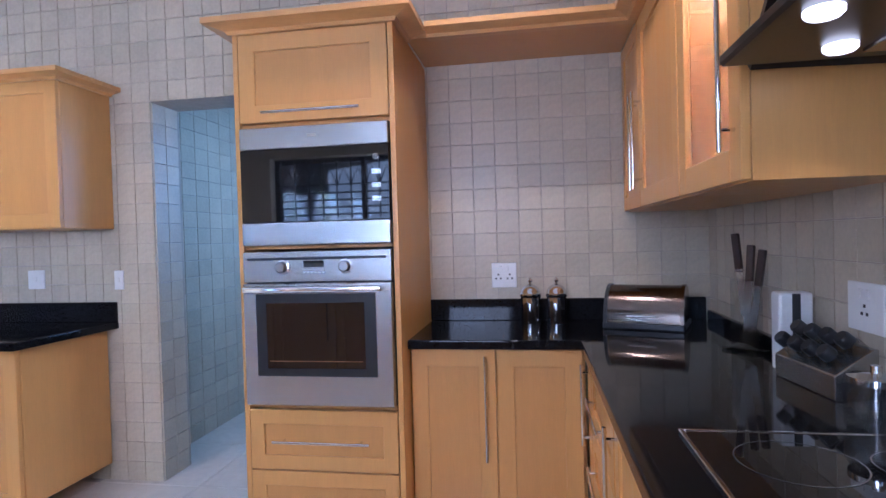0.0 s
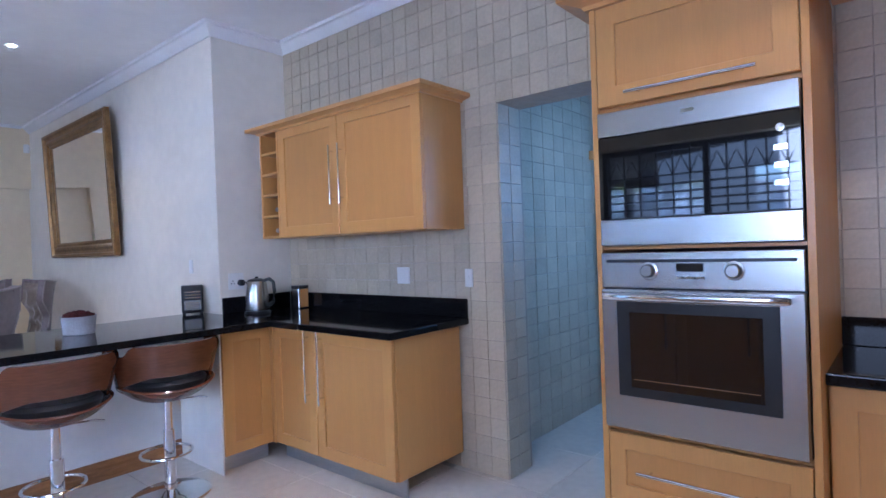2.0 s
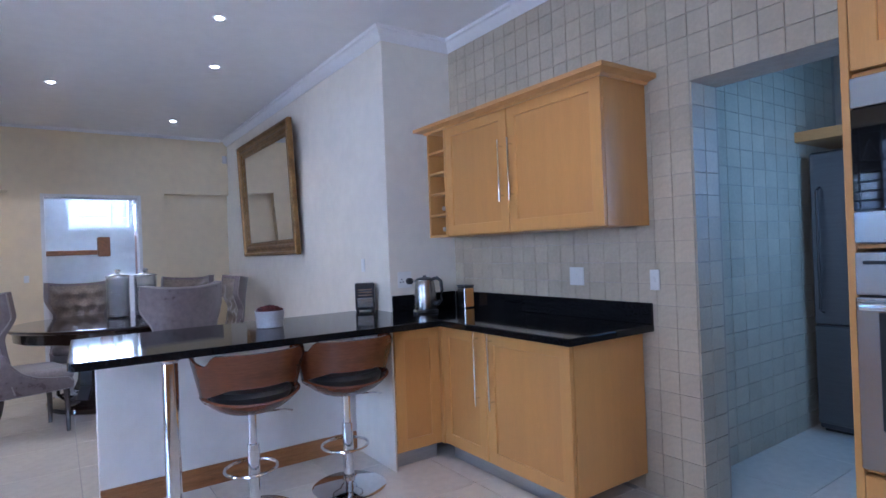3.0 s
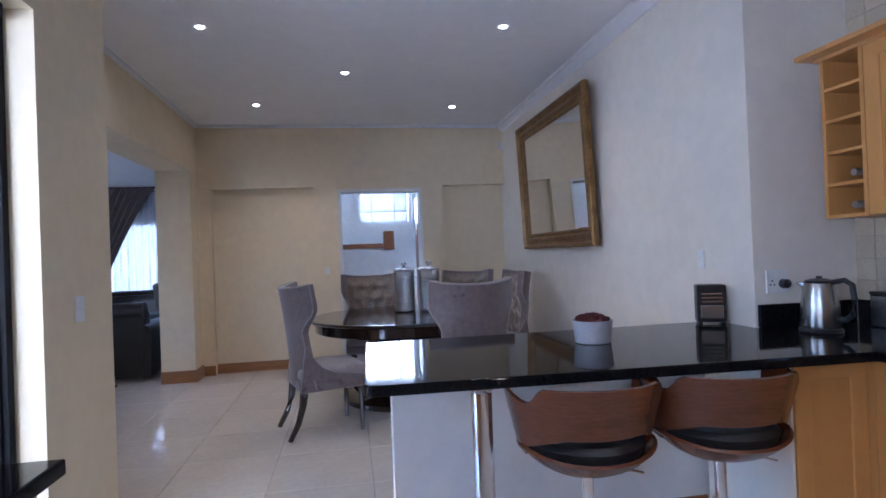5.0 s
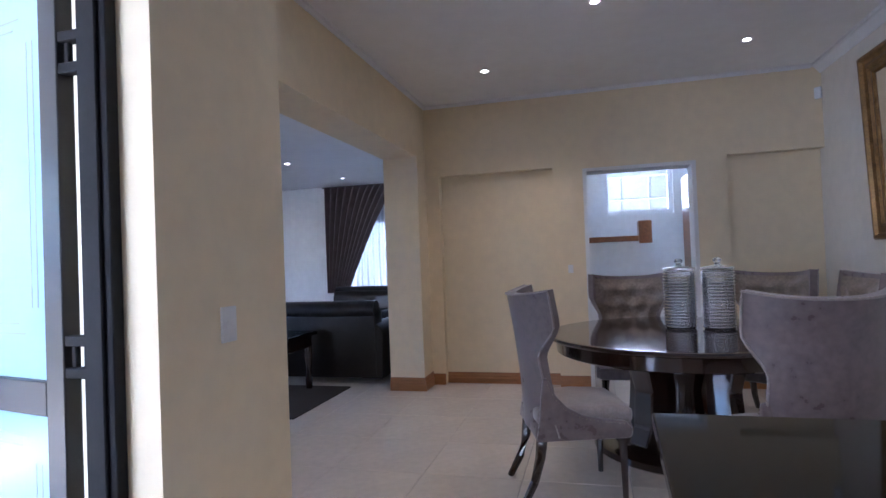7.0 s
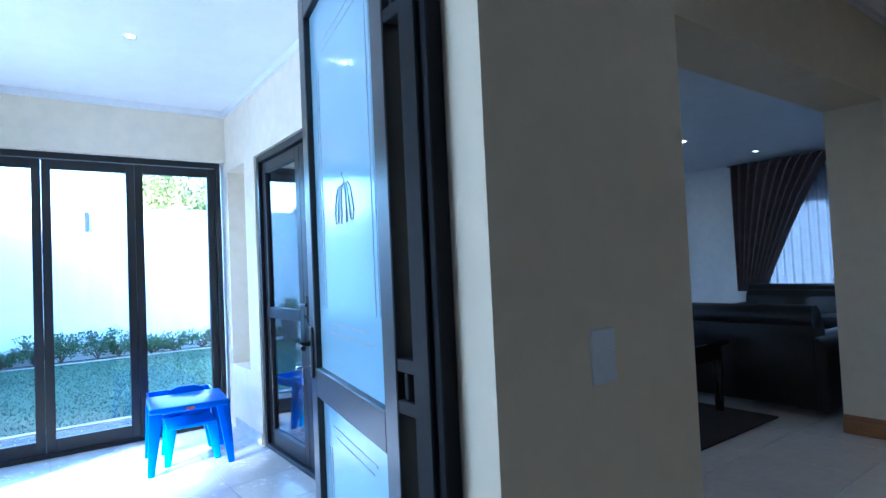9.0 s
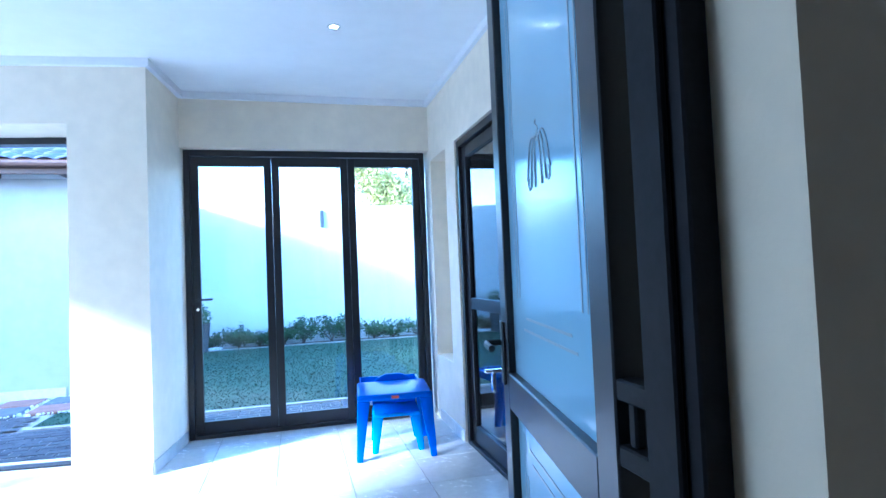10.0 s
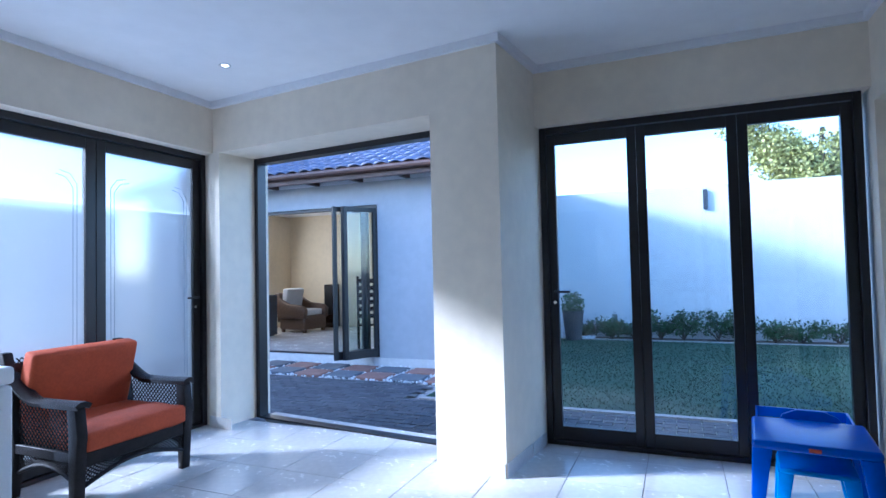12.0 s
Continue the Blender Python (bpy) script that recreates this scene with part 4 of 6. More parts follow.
part("board", boxes((-2.232, -0.905, 4.3, 4.9, 1.93, 2.0), bevel=0.003), MAPLE_H, pl)

# ---- dining room ----
VELVET = mat("lilac_velvet", (0.165, 0.13, 0.128), 0.4, var=0.26, scale=4.0, bump=0.15, bscale=11, sheen=0.3, rvar=0.14)
TUFT = mat("taupe_velvet", (0.19, 0.15, 0.115), 0.34, var=0.35, scale=7, bump=0.12, bscale=60, sheen=0.5)
SEATC = mat("seat_velvet", (0.30, 0.26, 0.245), 0.55, var=0.2, scale=9, bump=0.15, bscale=220, sheen=0.4)
DARKWOOD = mat("dark_mahogany", (0.022, 0.009, 0.006), 0.12, var=0.4, scale=4, stretch=(1, 1, 8), coat=0.6)
NAIL = mat("nail_heads", (0.45, 0.42, 0.38), 0.25, 1.0, var=0.1, scale=30)
GOLD = mat("antique_gold", (0.27, 0.155, 0.055), 0.36, 0.7, var=0.4, scale=14, bump=0.3, bscale=60)


def back_shape(u, v, off=0.0):
    """The hourglass back: u across, v from the seat (0) to the top (1)."""
    s = 2 * u - 1
    k = min(1.0, max(0.0, (v - 0.52) / 0.26))
    half = 0.234 + 0.03 * (1 - v) ** 3 + 0.075 * k * k * (3 - 2 * k)
    y = -0.25 - 0.035 * v - 0.07 * max(0, v - 0.3) ** 1.6 + (0.06 + 0.10 * k * k * (3 - 2 * k) + 0.07 * (1 - v) ** 3) * abs(s) ** 2.0
    z = 0.36 + 0.725 * v + 0.03 * v * (abs(s) ** 2.5)
    return (half * s, y + off, z)


def dining_chair(at, turn):
    c = thing("dining_chair", "upholstered dining chair with a buttoned velvet back", "chair", at, turn, "chairs round the table")
    part("backrest", sheet(lambda u, v: back_shape(u, v), 24, 24, 0.05), VELVET, c, "lilac grey patterned velvet back", True)

    def pad(u, v):
        x, y, z = back_shape(0.06 + 0.88 * u, 0.22 + 0.75 * v, 0.052)
        a, b = u * 3.5, v * 4.0
        q = min(((a - i) * 0.9) ** 2 + (b - j) ** 2 for i in [k / 2 for k in range(0, 9)] for j in range(0, 6) if (int(i * 2) + j) % 2 == 0)
        return (x, y + 0.06 * min(1.0, q * 1.5) ** 0.6 * min(1.0, 7 * u, 7 * (1 - u), 7 * (1 - v)), z)
    part("tufted_pad", sheet(pad, 40, 40, 0.012), TUFT, c, "deep-buttoned taupe velvet", True)
    edge = [back_shape(0, v / 20, -0.004) for v in range(21)] + [back_shape(u / 12, 1, -0.004) for u in range(1, 12)] + [back_shape(1, 1 - v / 20, -0.004) for v in range(21)]
    part("piping", tube(edge, 0.006, 6), SEATC, c, "pale welted edge", True)
    part("seat_base", boxes((-0.25, 0.25, -0.24, 0.27, 0.33, 0.42), bevel=0.03, seg=3), VELVET, c, "", True)
    sc_ = part("seat_cushion", cushion(0.49, 0.50, 0.075, 0.03, 0.03, 6), SEATC, c, "pale velvet seat", True)
    sc_.location = (0, 0.02, 0.415)
    for s in (-1, 1):
        side = [(-0.24, 0.34), (0.24, 0.34), (0.262, 0.385), (0.225, 0.43), (0.11, 0.445), (0.01, 0.465), (-0.075, 0.51), (-0.135, 0.575), (-0.172, 0.66), (-0.195, 0.665), (-0.21, 0.56), (-0.22, 0.45)]
        part("side_wing", prism(side, "x", s * 0.225, s * 0.262, 0.01), VELVET, c, "", True)
        nb = bmesh.new()
        for (y0, z0), (y1, z1) in zip(side[3:8], side[4:9]):
            for k in range(5):
                bmesh.ops.create_icosphere(nb, subdivisions=1, radius=0.004, matrix=pose(s * 0.264, y0 + (y1 - y0) * k / 5 - 0.012, z0 + (z1 - z0) * k / 5 - 0.012))
        part("nail_trim", nb, NAIL, c, "row of small steel nail heads", True)
        part("leg", tube([(s * 0.205, 0.22, 0.34), (s * 0.205, 0.225, 0.2), (s * 0.205, 0.225, 0.0)], 0.024, 8, r_end=0.015), DARKWOOD, c, "dark polished leg", True)
        part("leg", tube([(s * 0.2, -0.2, 0.35), (s * 0.2, -0.215, 0.24), (s * 0.205, -0.25, 0.12), (s * 0.21, -0.315, 0.0)], 0.031, 8, r_end=0.019), DARKWOOD, c, "dark polished sabre leg", True)
    return c


ch = dining_chair((-5.95, -0.015, 0), 17)
for at, turn in (((-5.50, 1.01, 0), 98), ((-6.75, 1.60, 0), 180), ((-7.40, 0.41, 0), -92), ((-7.38, 1.36, 0), -128)):
    copy_thing(ch, pose(*at, 0, 0, turn))

table = thing("dining_table", "round dark polished pedestal dining table", "table", (-6.72, 0.68, 0))
part("tabletop", lathe([(0.0, 0.725), (0.83, 0.725), (0.85, 0.732), (0.86, 0.745), (0.855, 0.757), (0.84, 0.76), (0.825, 0.76), (0.0, 0.76)], 72), DARKWOOD, table, "", True)
part("apron", lathe([(0.76, 0.64), (0.78, 0.635), (0.80, 0.645), (0.805, 0.726), (0.76, 0.726)], 64), DARKWOOD, table, "", True)
part("base", lathe([(0.0, 0.0), (0.56, 0.0), (0.575, 0.012), (0.575, 0.05), (0.55, 0.065), (0.42, 0.075), (0.36, 0.1), (0.0, 0.1)], 56), DARKWOOD, table, "", True)
for k in range(4):
    a = math.pi / 4 + k * math.pi / 2
    ca, sa = math.cos(a), math.sin(a)
    lg = part("leg", prism([(0.22, 0.09), (0.45, 0.09), (0.395, 0.2), (0.375, 0.42), (0.42, 0.58), (0.56, 0.70), (0.26, 0.72), (0.22, 0.5)], "y", -0.07, 0.07, 0.012), DARKWOOD, table, "curved dark pedestal leg")
    lg.matrix_local = pose(0, 0, 0, 0, 0, math.degrees(a))
part("hub", lathe([(0.0, 0.09), (0.2, 0.09), (0.17, 0.14), (0.15, 0.4), (0.2, 0.6), (0.24, 0.725), (0.0, 0.725)], 32), DARKWOOD, table, "", True)

CUT = mat("cut_glass", (0.88, 0.90, 0.92), 0.03, var=0.05, scale=30, trans=0.92, spec=0.6)


def jar_thing(at):
    j = thing("glass_jar", "tall ribbed cut-glass jar with a lid", "jar", at, group="glass jars on the table")
    prof = [(0.0, 0.0), (0.09, 0.0)]
    for k in range(18):
        z = 0.01 + k * 0.0211
        prof += [(0.1, z + 0.003), (0.105, z + 0.009), (0.1, z + 0.015), (0.095, z + 0.018)]
    prof += [(0.095, 0.395), (0.088, 0.395), (0.086, 0.02), (0.0, 0.015)]
    part("body", lathe(prof, 40), CUT, j, "", True)
    for k in range(18):
        part("band", tube([(0.104 * math.cos(a), 0.104 * math.sin(a), 0.019 + k * 0.0211) for a in [2 * math.pi * q / 28 for q in range(28)]], 0.0028, 6, closed=True), CHROME, j, "thin silver band", True)
    part("lid", lathe([(0.0, 0.397), (0.105, 0.397), (0.108, 0.405), (0.1, 0.413), (0.05, 0.422), (0.02, 0.43), (0.014, 0.44), (0.026, 0.452), (0.028, 0.462), (0.016, 0.474), (0.0, 0.478)], 36), CUT, j, "", True)
    return j


jar_thing((-6.86, 0.71, 0.76))
jar_thing((-6.82, 0.945, 0.76))

# leaning mirror
MIRROR = mat("mirror_glass", (0.9, 0.9, 0.9), 0.01, 1.0)
mw_, mh_ = 1.75, 1.285
mr = thing("wall_mirror", "large wall mirror in a gilt moulded frame", "mirror", (-7.33, YM - 0.03, 1.31))
mr.matrix_world = pose(-7.33, YM - 0.045, 1.315, 2.2, 0, 0)


part("frame", moulding(mw_, mh_, [(0, 0), (0, 0.04), (0.012, 0.052), (0.03, 0.05), (0.04, 0.03), (0.06, 0.024), (0.085, 0.036), (0.1, 0.034), (0.115, 0.018), (0.135, 0.022), (0.15, 0.012), (0.15, 0.0)]), GOLD, mr, "gilt stepped moulding")
part("glass", boxes((0.14, mw_ - 0.14, -0.008, -0.002, 0.14, mh_ - 0.14)), MIRROR, mr, "silvered glass")

# skirtings and cornices
def skirting(name, x0, y0, x1, y1, side, h=0.11):
    """A stained moulded board; side +1 puts it to the left of the walk from the first to the second point."""
    d = Vector((x1 - x0, y1 - y0, 0))
    length = d.length
    bm = prism([(0, 0), (0, h), (0.008, h), (0.01, h - 0.02), (0.016, h - 0.03), (0.016, h - 0.05), (0.022, h - 0.06), (0.022, 0)], "x", 0, length)
    ob = solid(name, bm, SKIRT, "stained wooden moulded skirting board", "skirting")
    ob.matrix_world = Matrix.Translation((x0, y0, 0)) @ Matrix.Rotation(math.atan2(d.y, d.x), 4, "Z") @ Matrix.Diagonal((1, side, 1, 1))
    return ob


skirting("baseboard", XF, -1.49, XF, -1.36, -1)
skirting("baseboard", XF - 0.1, -1.36, XF - 0.1, -0.2, -1)
skirting("baseboard", XF, -0.2, XF, 0.087, -1)
skirting("baseboard", XF, 1.106, XF, 1.373, -1)
skirting("baseboard", XF - 0.1, 1.373, XF - 0.1, YM, -1)
skirting("baseboard", -8.04, YL, -8.04, -1.5, -1, 0.13)
skirting("baseboard", XF, -1.5, -8.02, -1.5, 1, 0.13)
skirting("baseboard", XF - 0.1, YM, -4.1, YM, -1)
skirting("baseboard", -3.97, 0.37, -3.97, 1.84, -1)


def cornice(name, pts, zt, size=0.085):
    bm = crown(pts, zt - size, zt - 0.001, size * 0.9)
    return solid(name, bm, CORNICE, "white plaster coved cornice", "cornice")


cornice("cornice_1", [(XF, YM), (-3.99, YM), (-3.99, YB), (XE, YB), (XE, YS), (-4.69, YS)], CH)
cornice("cornice_far", [(-4.69, -1.5), (XF, -1.5), (XF, YM - 0.08)], CH, 0.035)

# downlights
RIM = mat("lamp_rim", (0.7, 0.7, 0.72), 0.3, 0.6, var=0.05, scale=20)
DISC = glow("downlight_disc", (1.0, 0.93, 0.82), 3.0)
dl = thing("downlight", "small round recessed ceiling lamp with steel rim", "downlight", (-5.35, 1.34, CH), group="ceiling downlights")
part("rim", lathe([(0.023, -0.001), (0.042, -0.001), (0.044, -0.004), (0.039, -0.008), (0.026, -0.005), (0.023, -0.001)], 24), RIM, dl, "", True)
part("lamp", lathe([(0.0, -0.003), (0.022, -0.003), (0.023, -0.001), (0.0, -0.001)], 20), DISC, dl, "bright lamp")
for x, y in ((-6.41, 0.226), (-7.46, -0.68), (-7.48, 1.36), (-5.5, -0.73), (-4.35, 1.15), (-2.4, 1.6), (-0.19, 1.74), (-2.6, 0.0)):
    copy_thing(dl, pose(x, y, CH))
for x, y in ((-9.7, -3.9), (-11.3, -3.8)):
    copy_thing(dl, pose(x, y, 2.7))
for x, y in ((-3.85, -4.02), (-0.72, -4.4), (-2.2, -2.8)):
    copy_thing(dl, pose(x, y, PCH))
for x, y, watts in ((-6.41, 0.226, 0.52), (-5.4, 1.2, 0.32), (-7.4, -0.5, 0.66), (-5.5, -0.73, 0.26), (-2.4, 1.4, 0.45), (-0.19, 1.74, 0.6)):
    sp = new("downlight_beam", bpy.data.lights.new("downlight_beam", "SPOT"))
    sp.data.energy, sp.data.color, sp.data.spot_size, sp.data.spot_blend, sp.data.shadow_soft_size = watts, (1.0, 0.82, 0.6), radians(120), 0.7, 0.03
    sp.matrix_world = look((x, y, CH - 0.02), (x, y + 0.001, 0))
pir = thing("motion_detector", "small white corner alarm sensor", "sensor", (XF + 0.045, YM - 0.045, 2.62), 45)
part("case", boxes((-0.028, 0.028, -0.018, 0.018, -0.05, 0.05), bevel=0.008, seg=2), WHITE, pir)
plate("wall_switch", "white light switch beside the doorway", (XF, -0.06, 1.15), 90, 0.05, 0.08)

# stair hall
WOODR = mat("handrail_wood", (0.30, 0.12, 0.045), 0.35, var=0.3, scale=4, stretch=(1, 8, 8), coat=0.2)
pw = solid("wall_parapet", prism([(-0.3, 0.0), (0.98, 0.0), (0.93, 1.05), (0.86, 1.46), (-0.3, 1.40)], "x", -10.5, -10.35), PLASTER_W, "white plastered stair parapet", "wall")
hr = thing("handrail", "wooden stair handrail with a square newel cap", "handrail")
part("rail", boxes((-10.53, -10.32, -0.3, 0.74, 1.43, 1.50), bevel=0.008), WOODR, hr)
part("newel_cap", boxes((-10.55, -10.3, 0.74, 0.90, 1.40, 1.69), bevel=0.008), WOODR, hr)
wf = tagged(new("window_stair"), "white-framed stair window with glazing bars", "window", kind="structure")
part("window_frame", boxes((-11.72, -11.66, 0.35, 0.42, 1.85, 2.73), (-11.72, -11.66, 1.28, 1.35, 1.85, 2.73), (-11.72, -11.66, 0.42, 1.28, 1.85, 1.92), (-11.72, -11.66, 0.42, 1.28, 2.66, 2.73)), WHITE, wf)
for y in (0.62, 1.03):
    part("glazing_bar", boxes((-11.70, -11.67, y - 0.014, y + 0.014, 1.92, 2.66)), WHITE, wf)
for z in (2.1, 2.45):
    part("glazing_bar", boxes((-11.705, -11.665, 0.42, 1.28, z - 0.014, z + 0.014)), WHITE, wf)
dr = tagged(new("door_hall"), "open brown timber door seen edge-on", "door", kind="structure")
part("leaf", boxes((-9.35, -8.6, 1.125, 1.165, 0.01, 2.08), bevel=0.003), WOODR, dr)
part("door_handle", tube([(-9.27, 1.125, 1.0), (-9.27, 1.08, 1.0), (-9.17, 1.08, 1.0)], 0.009), CHROME, dr)
drf = solid("trim_doorway", boxes((XF - 0.245, XF + 0.006, 0.087, 0.125, 0, 2.12), (XF - 0.245, XF + 0.006, 1.07, 1.106, 0, 2.12), (XF - 0.245, XF + 0.006, 0.125, 1.07, 2.085, 2.12)), PLASTER_W, "white painted doorway lining", "door frame")

# living room
SOFA = mat("black_sofa_leather", (0.014, 0.011, 0.010), 0.3, var=0.3, scale=6, bump=0.2, bscale=90)
CURT = mat("brown_curtain", (0.19, 0.13, 0.115), 0.5, var=0.25, scale=10, sheen=0.3)
SHEER = mat("sheer_fabric", (0.75, 0.78, 0.82), 0.9, var=0.06, scale=8, trans=0.6)
PILLOW = mat("grey_pillow", (0.22, 0.20, 0.19), 0.8, var=0.2, scale=14, bump=0.2, bscale=150)


def sofa(at, turn, w):
    s = thing("sofa", "black leather sofa with rolled arms", "sofa", at, turn, "living room sofas")
    part("frame", boxes((-w / 2 + 0.1, w / 2 - 0.1, -0.42, 0.42, 0.06, 0.40), bevel=0.03, seg=3), SOFA, s, "", True)
    part("backrest", prism([(-0.45, 0.06), (-0.2, 0.40), (-0.22, 0.74), (-0.29, 0.81), (-0.40, 0.82), (-0.47, 0.74)], "x", -w / 2 + 0.08, w / 2 - 0.08, 0.03), SOFA, s, "", True)
    part("back_roll", tube([(-w / 2 + 0.08, -0.40, 0.79), (w / 2 - 0.08, -0.40, 0.79)], 0.095, 14), SOFA, s, "", True)
    for k in (-1, 1):
        part("arm", prism([(0.14 * math.cos(a) + 0.0, 0.52 + 0.13 * math.sin(a)) for a in [math.pi * q / 10 for q in range(11)]] + [(-0.12, 0.06), (0.12, 0.06)], "y", -0.44, 0.44, 0.02), SOFA, s, "", True).location.x = k * (w / 2 - 0.14)
        cu = part("seat_cushion", cushion(w / 2 - 0.3, 0.6, 0.14, 0.03, 0.04, 5), SOFA, s, "", True)
        cu.location = (k * (w / 4 - 0.14), 0.1, 0.38)
        for q in (-0.36, 0.36):
            part("foot", lathe([(0.0, 0.0), (0.025, 0.0), (0.035, 0.06), (0.0, 0.06)], 12), CHROME, s, "small metal foot", True).location = (k * (w / 2 - 0.16), q, 0)
    return s


sofa((-8.68, -3.0, 0), 90, 2.0)
sofa((-11.2, -3.1, 0), -90, 2.2)
plw = thing("cushion", "grey patterned scatter cushion on the sofa", "cushion", (-11.25, -2.7, 0.58))
pm = part("pad", cushion(0.42, 0.42, 0.1, 0.05, 0.03, 5), PILLOW, plw, "", True)
pm.matrix_local = pose(0.06, 0, 0.0, 0, -70, 0) @ pose(0.21, 0, 0)
ct = thing("side_table", "black glossy side table on turned legs", "table", (-7.75, -3.0, 0))
part("tabletop", boxes((-0.3, 0.3, -0.35, 0.35, 0.56, 0.60), bevel=0.012, seg=2), BLACKGLASS, ct)
part("apron", boxes((-0.26, 0.26, -0.3, 0.3, 0.44, 0.56), bevel=0.006), DARKWOOD, ct)
for x in (-0.23, 0.23):
    for y in (-0.27, 0.27):
        part("leg", lathe([(0.0, 0.0), (0.03, 0.0), (0.038, 0.1), (0.025, 0.2), (0.045, 0.35), (0.04, 0.44), (0.0, 0.44)], 14), DARKWOOD, ct, "", True).location = (x, y, 0)
rug = thing("rug", "dark brown shaggy rug on the tiles", "rug")
part("rug_mat", boxes((-8.1, -6.95, -3.9, -2.32, 0.0, 0.014), bevel=0.004), mat("dark_rug", (0.035, 0.026, 0.022), 0.95, var=0.4, scale=40, bump=0.8, bscale=200), rug)
lw_ = tagged(new("window_living"), "living room window behind sheer curtains", "window", kind="structure")
part("window_frame", boxes((-12.34, -12.28, -4.2, -4.14, 0.8, 2.1), (-12.34, -12.28, -2.46, -2.4, 0.8, 2.1), (-12.34, -12.28, -4.14, -2.46, 0.8, 0.86), (-12.34, -12.28, -4.14, -2.46, 2.04, 2.1), (-12.34, -12.28, -3.33, -3.27, 0.86, 2.04)), WHITE, lw_)


def curtain(name, label, x, y0, y1, z0, z1, material, gather=0.0, folds=9, depth=0.05):
    c = thing(name, label, "curtain")
    part("fabric", sheet(lambda u, v: (x + depth * math.sin(u * folds * 6.283 + 0.6 * math.sin(9 * u)) * (0.5 + 0.5 * v),
                                       y0 + (y1 - y0) * u * (1 - gather * (1 - v) ** 0.8 * (1 if v < 0.999 else 0)), z0 + (z1 - z0) * v), folds * 12, 20, 0.004), material, c, "", True)
    part("rail", tube([(x, y0 - 0.05, z1), (x, y1 + 0.05, z1)], 0.012), BLACK, c)
    return c


curtain("curtain", "brown pleated curtain tied back beside the window", -12.02, -4.5, -3.1, 0.75, 2.66, CURT, 0.72, 10, 0.08)
curtain("curtain", "dark brown curtain hanging beside the wall", -9.6, -4.35, -4.1, 0.02, 2.66, CURT, 0.0, 3)
curtain("sheer_curtain", "thin white sheer curtain over the window", -12.14, -4.2, -2.4, 0.05, 2.6, SHEER, 0.0, 16, 0.03)

# ---- patio room ----
def glazed(parent, w, h, at, turn, glass, stile=0.07, rail=0.07, mid=None, name="leaf", thick=0.045, bottom=None):
    """A metal-framed glazed leaf standing from `at`, along +x before the turn."""
    bt = bottom or rail
    bx = [(0, stile, -thick / 2, thick / 2, 0, h), (w - stile, w, -thick / 2, thick / 2, 0, h), (stile, w - stile, -thick / 2, thick / 2, 0, bt), (stile, w - stile, -thick / 2, thick / 2, h - rail, h)]
    if mid:
        bx.append((stile, w - stile, -thick / 2, thick / 2, mid - rail / 2, mid + rail / 2))
    lf = part(name, boxes(*bx, bevel=0.003), ALU, parent)
    lf.matrix_local = pose(*at, 0, 0, turn)
    spans = [(bt, mid - rail / 2), (mid + rail / 2, h - rail)] if mid else [(bt, h - rail)]
    for a, b in spans:
        p = part("pane", boxes((stile - 0.004, w - stile + 0.004, -0.003, 0.003, a - 0.004, b + 0.004)), glass, lf)
        p.visible_shadow = False
    return lf


def lever(parent, at, turn=0.0, flip=1):
    h = part("handle", boxes((-0.018, 0.018, -0.008, 0, -0.09, 0.09), bevel=0.003), BLACK, parent, "dark lever handle")
    h.matrix_local = pose(*at, 0, 0, turn)
    part("lever", tube([(0, -0.006, 0.03), (0, -0.05, 0.03), (flip * 0.03, -0.055, 0.03), (flip * 0.12, -0.055, 0.03)], 0.009), BLACK, h, "", True)
    part("keyhole", lathe([(0.0, 0.0), (0.012, 0.0), (0.012, 0.006), (0.0, 0.006)], 14), CHROME, h).matrix_local = pose(0, -0.006, -0.05, 90, 0, 0)
    return h


def outer_frame(parent, w, h):
    for nm, b in (("jamb", (0, 0.045, -0.05, 0.05, 0, h)), ("jamb", (w - 0.045, w, -0.05, 0.05, 0, h)), ("head", (0.045, w - 0.045, -0.05, 0.05, h - 0.05, h)), ("sill", (0.045, w - 0.045, -0.05, 0.05, 0, 0.03))):
        part(nm, boxes(b, bevel=0.003), ALU, parent)


# garden doors
gw_ = tagged(new("door_garden"), "dark aluminium folding doors of three clear panes", "door", kind="structure")
gw_.matrix_world = pose(-4.73, -5.55, 0, 0, 0, 0)
GWD = 2.01
outer_frame(gw_, GWD, DOOR_T)
for k in range(3):
    lf = glazed(gw_, 0.638, DOOR_T - 0.086, (0.046 + k * 0.64, 0, 0.032), 0, GLASS, 0.062, 0.075, bottom=0.1)
    if k == 2:
        lever(lf, (0.6, 0.024, 1.06), 180, 1)

# open doorway in the slanted wall
SL = -6.5
ddw = tagged(new("door_courtyard"), "dark aluminium frame of the open courtyard doors", "door frame", kind="structure")
ddw.matrix_world = pose(-2.63, -4.74, 0, 0, 0, SL)
part("jamb", boxes((0.60, 0.645, -0.48, -0.38, 0, 2.36), bevel=0.003), ALU, ddw)
part("jamb", boxes((2.57, 2.615, -0.48, -0.38, 0, 2.36), bevel=0.003), ALU, ddw)
part("head", boxes((0.645, 2.57, -0.48, -0.38, 2.31, 2.36), bevel=0.003), ALU, ddw)
part("track", boxes((0.645, 2.57, -0.48, -0.38, -0.003, 0.012), bevel=0.002), ALU, ddw)

sill = solid("sill_courtyard", boxes((0.605, 2.615, -0.62, -0.485, -0.14, -0.008), bevel=0.004), PATIO_T, "pale tiled sill of the courtyard doorway", "sill")
sill.matrix_world = pose(-2.63, -4.74, 0, 0, 0, SL)

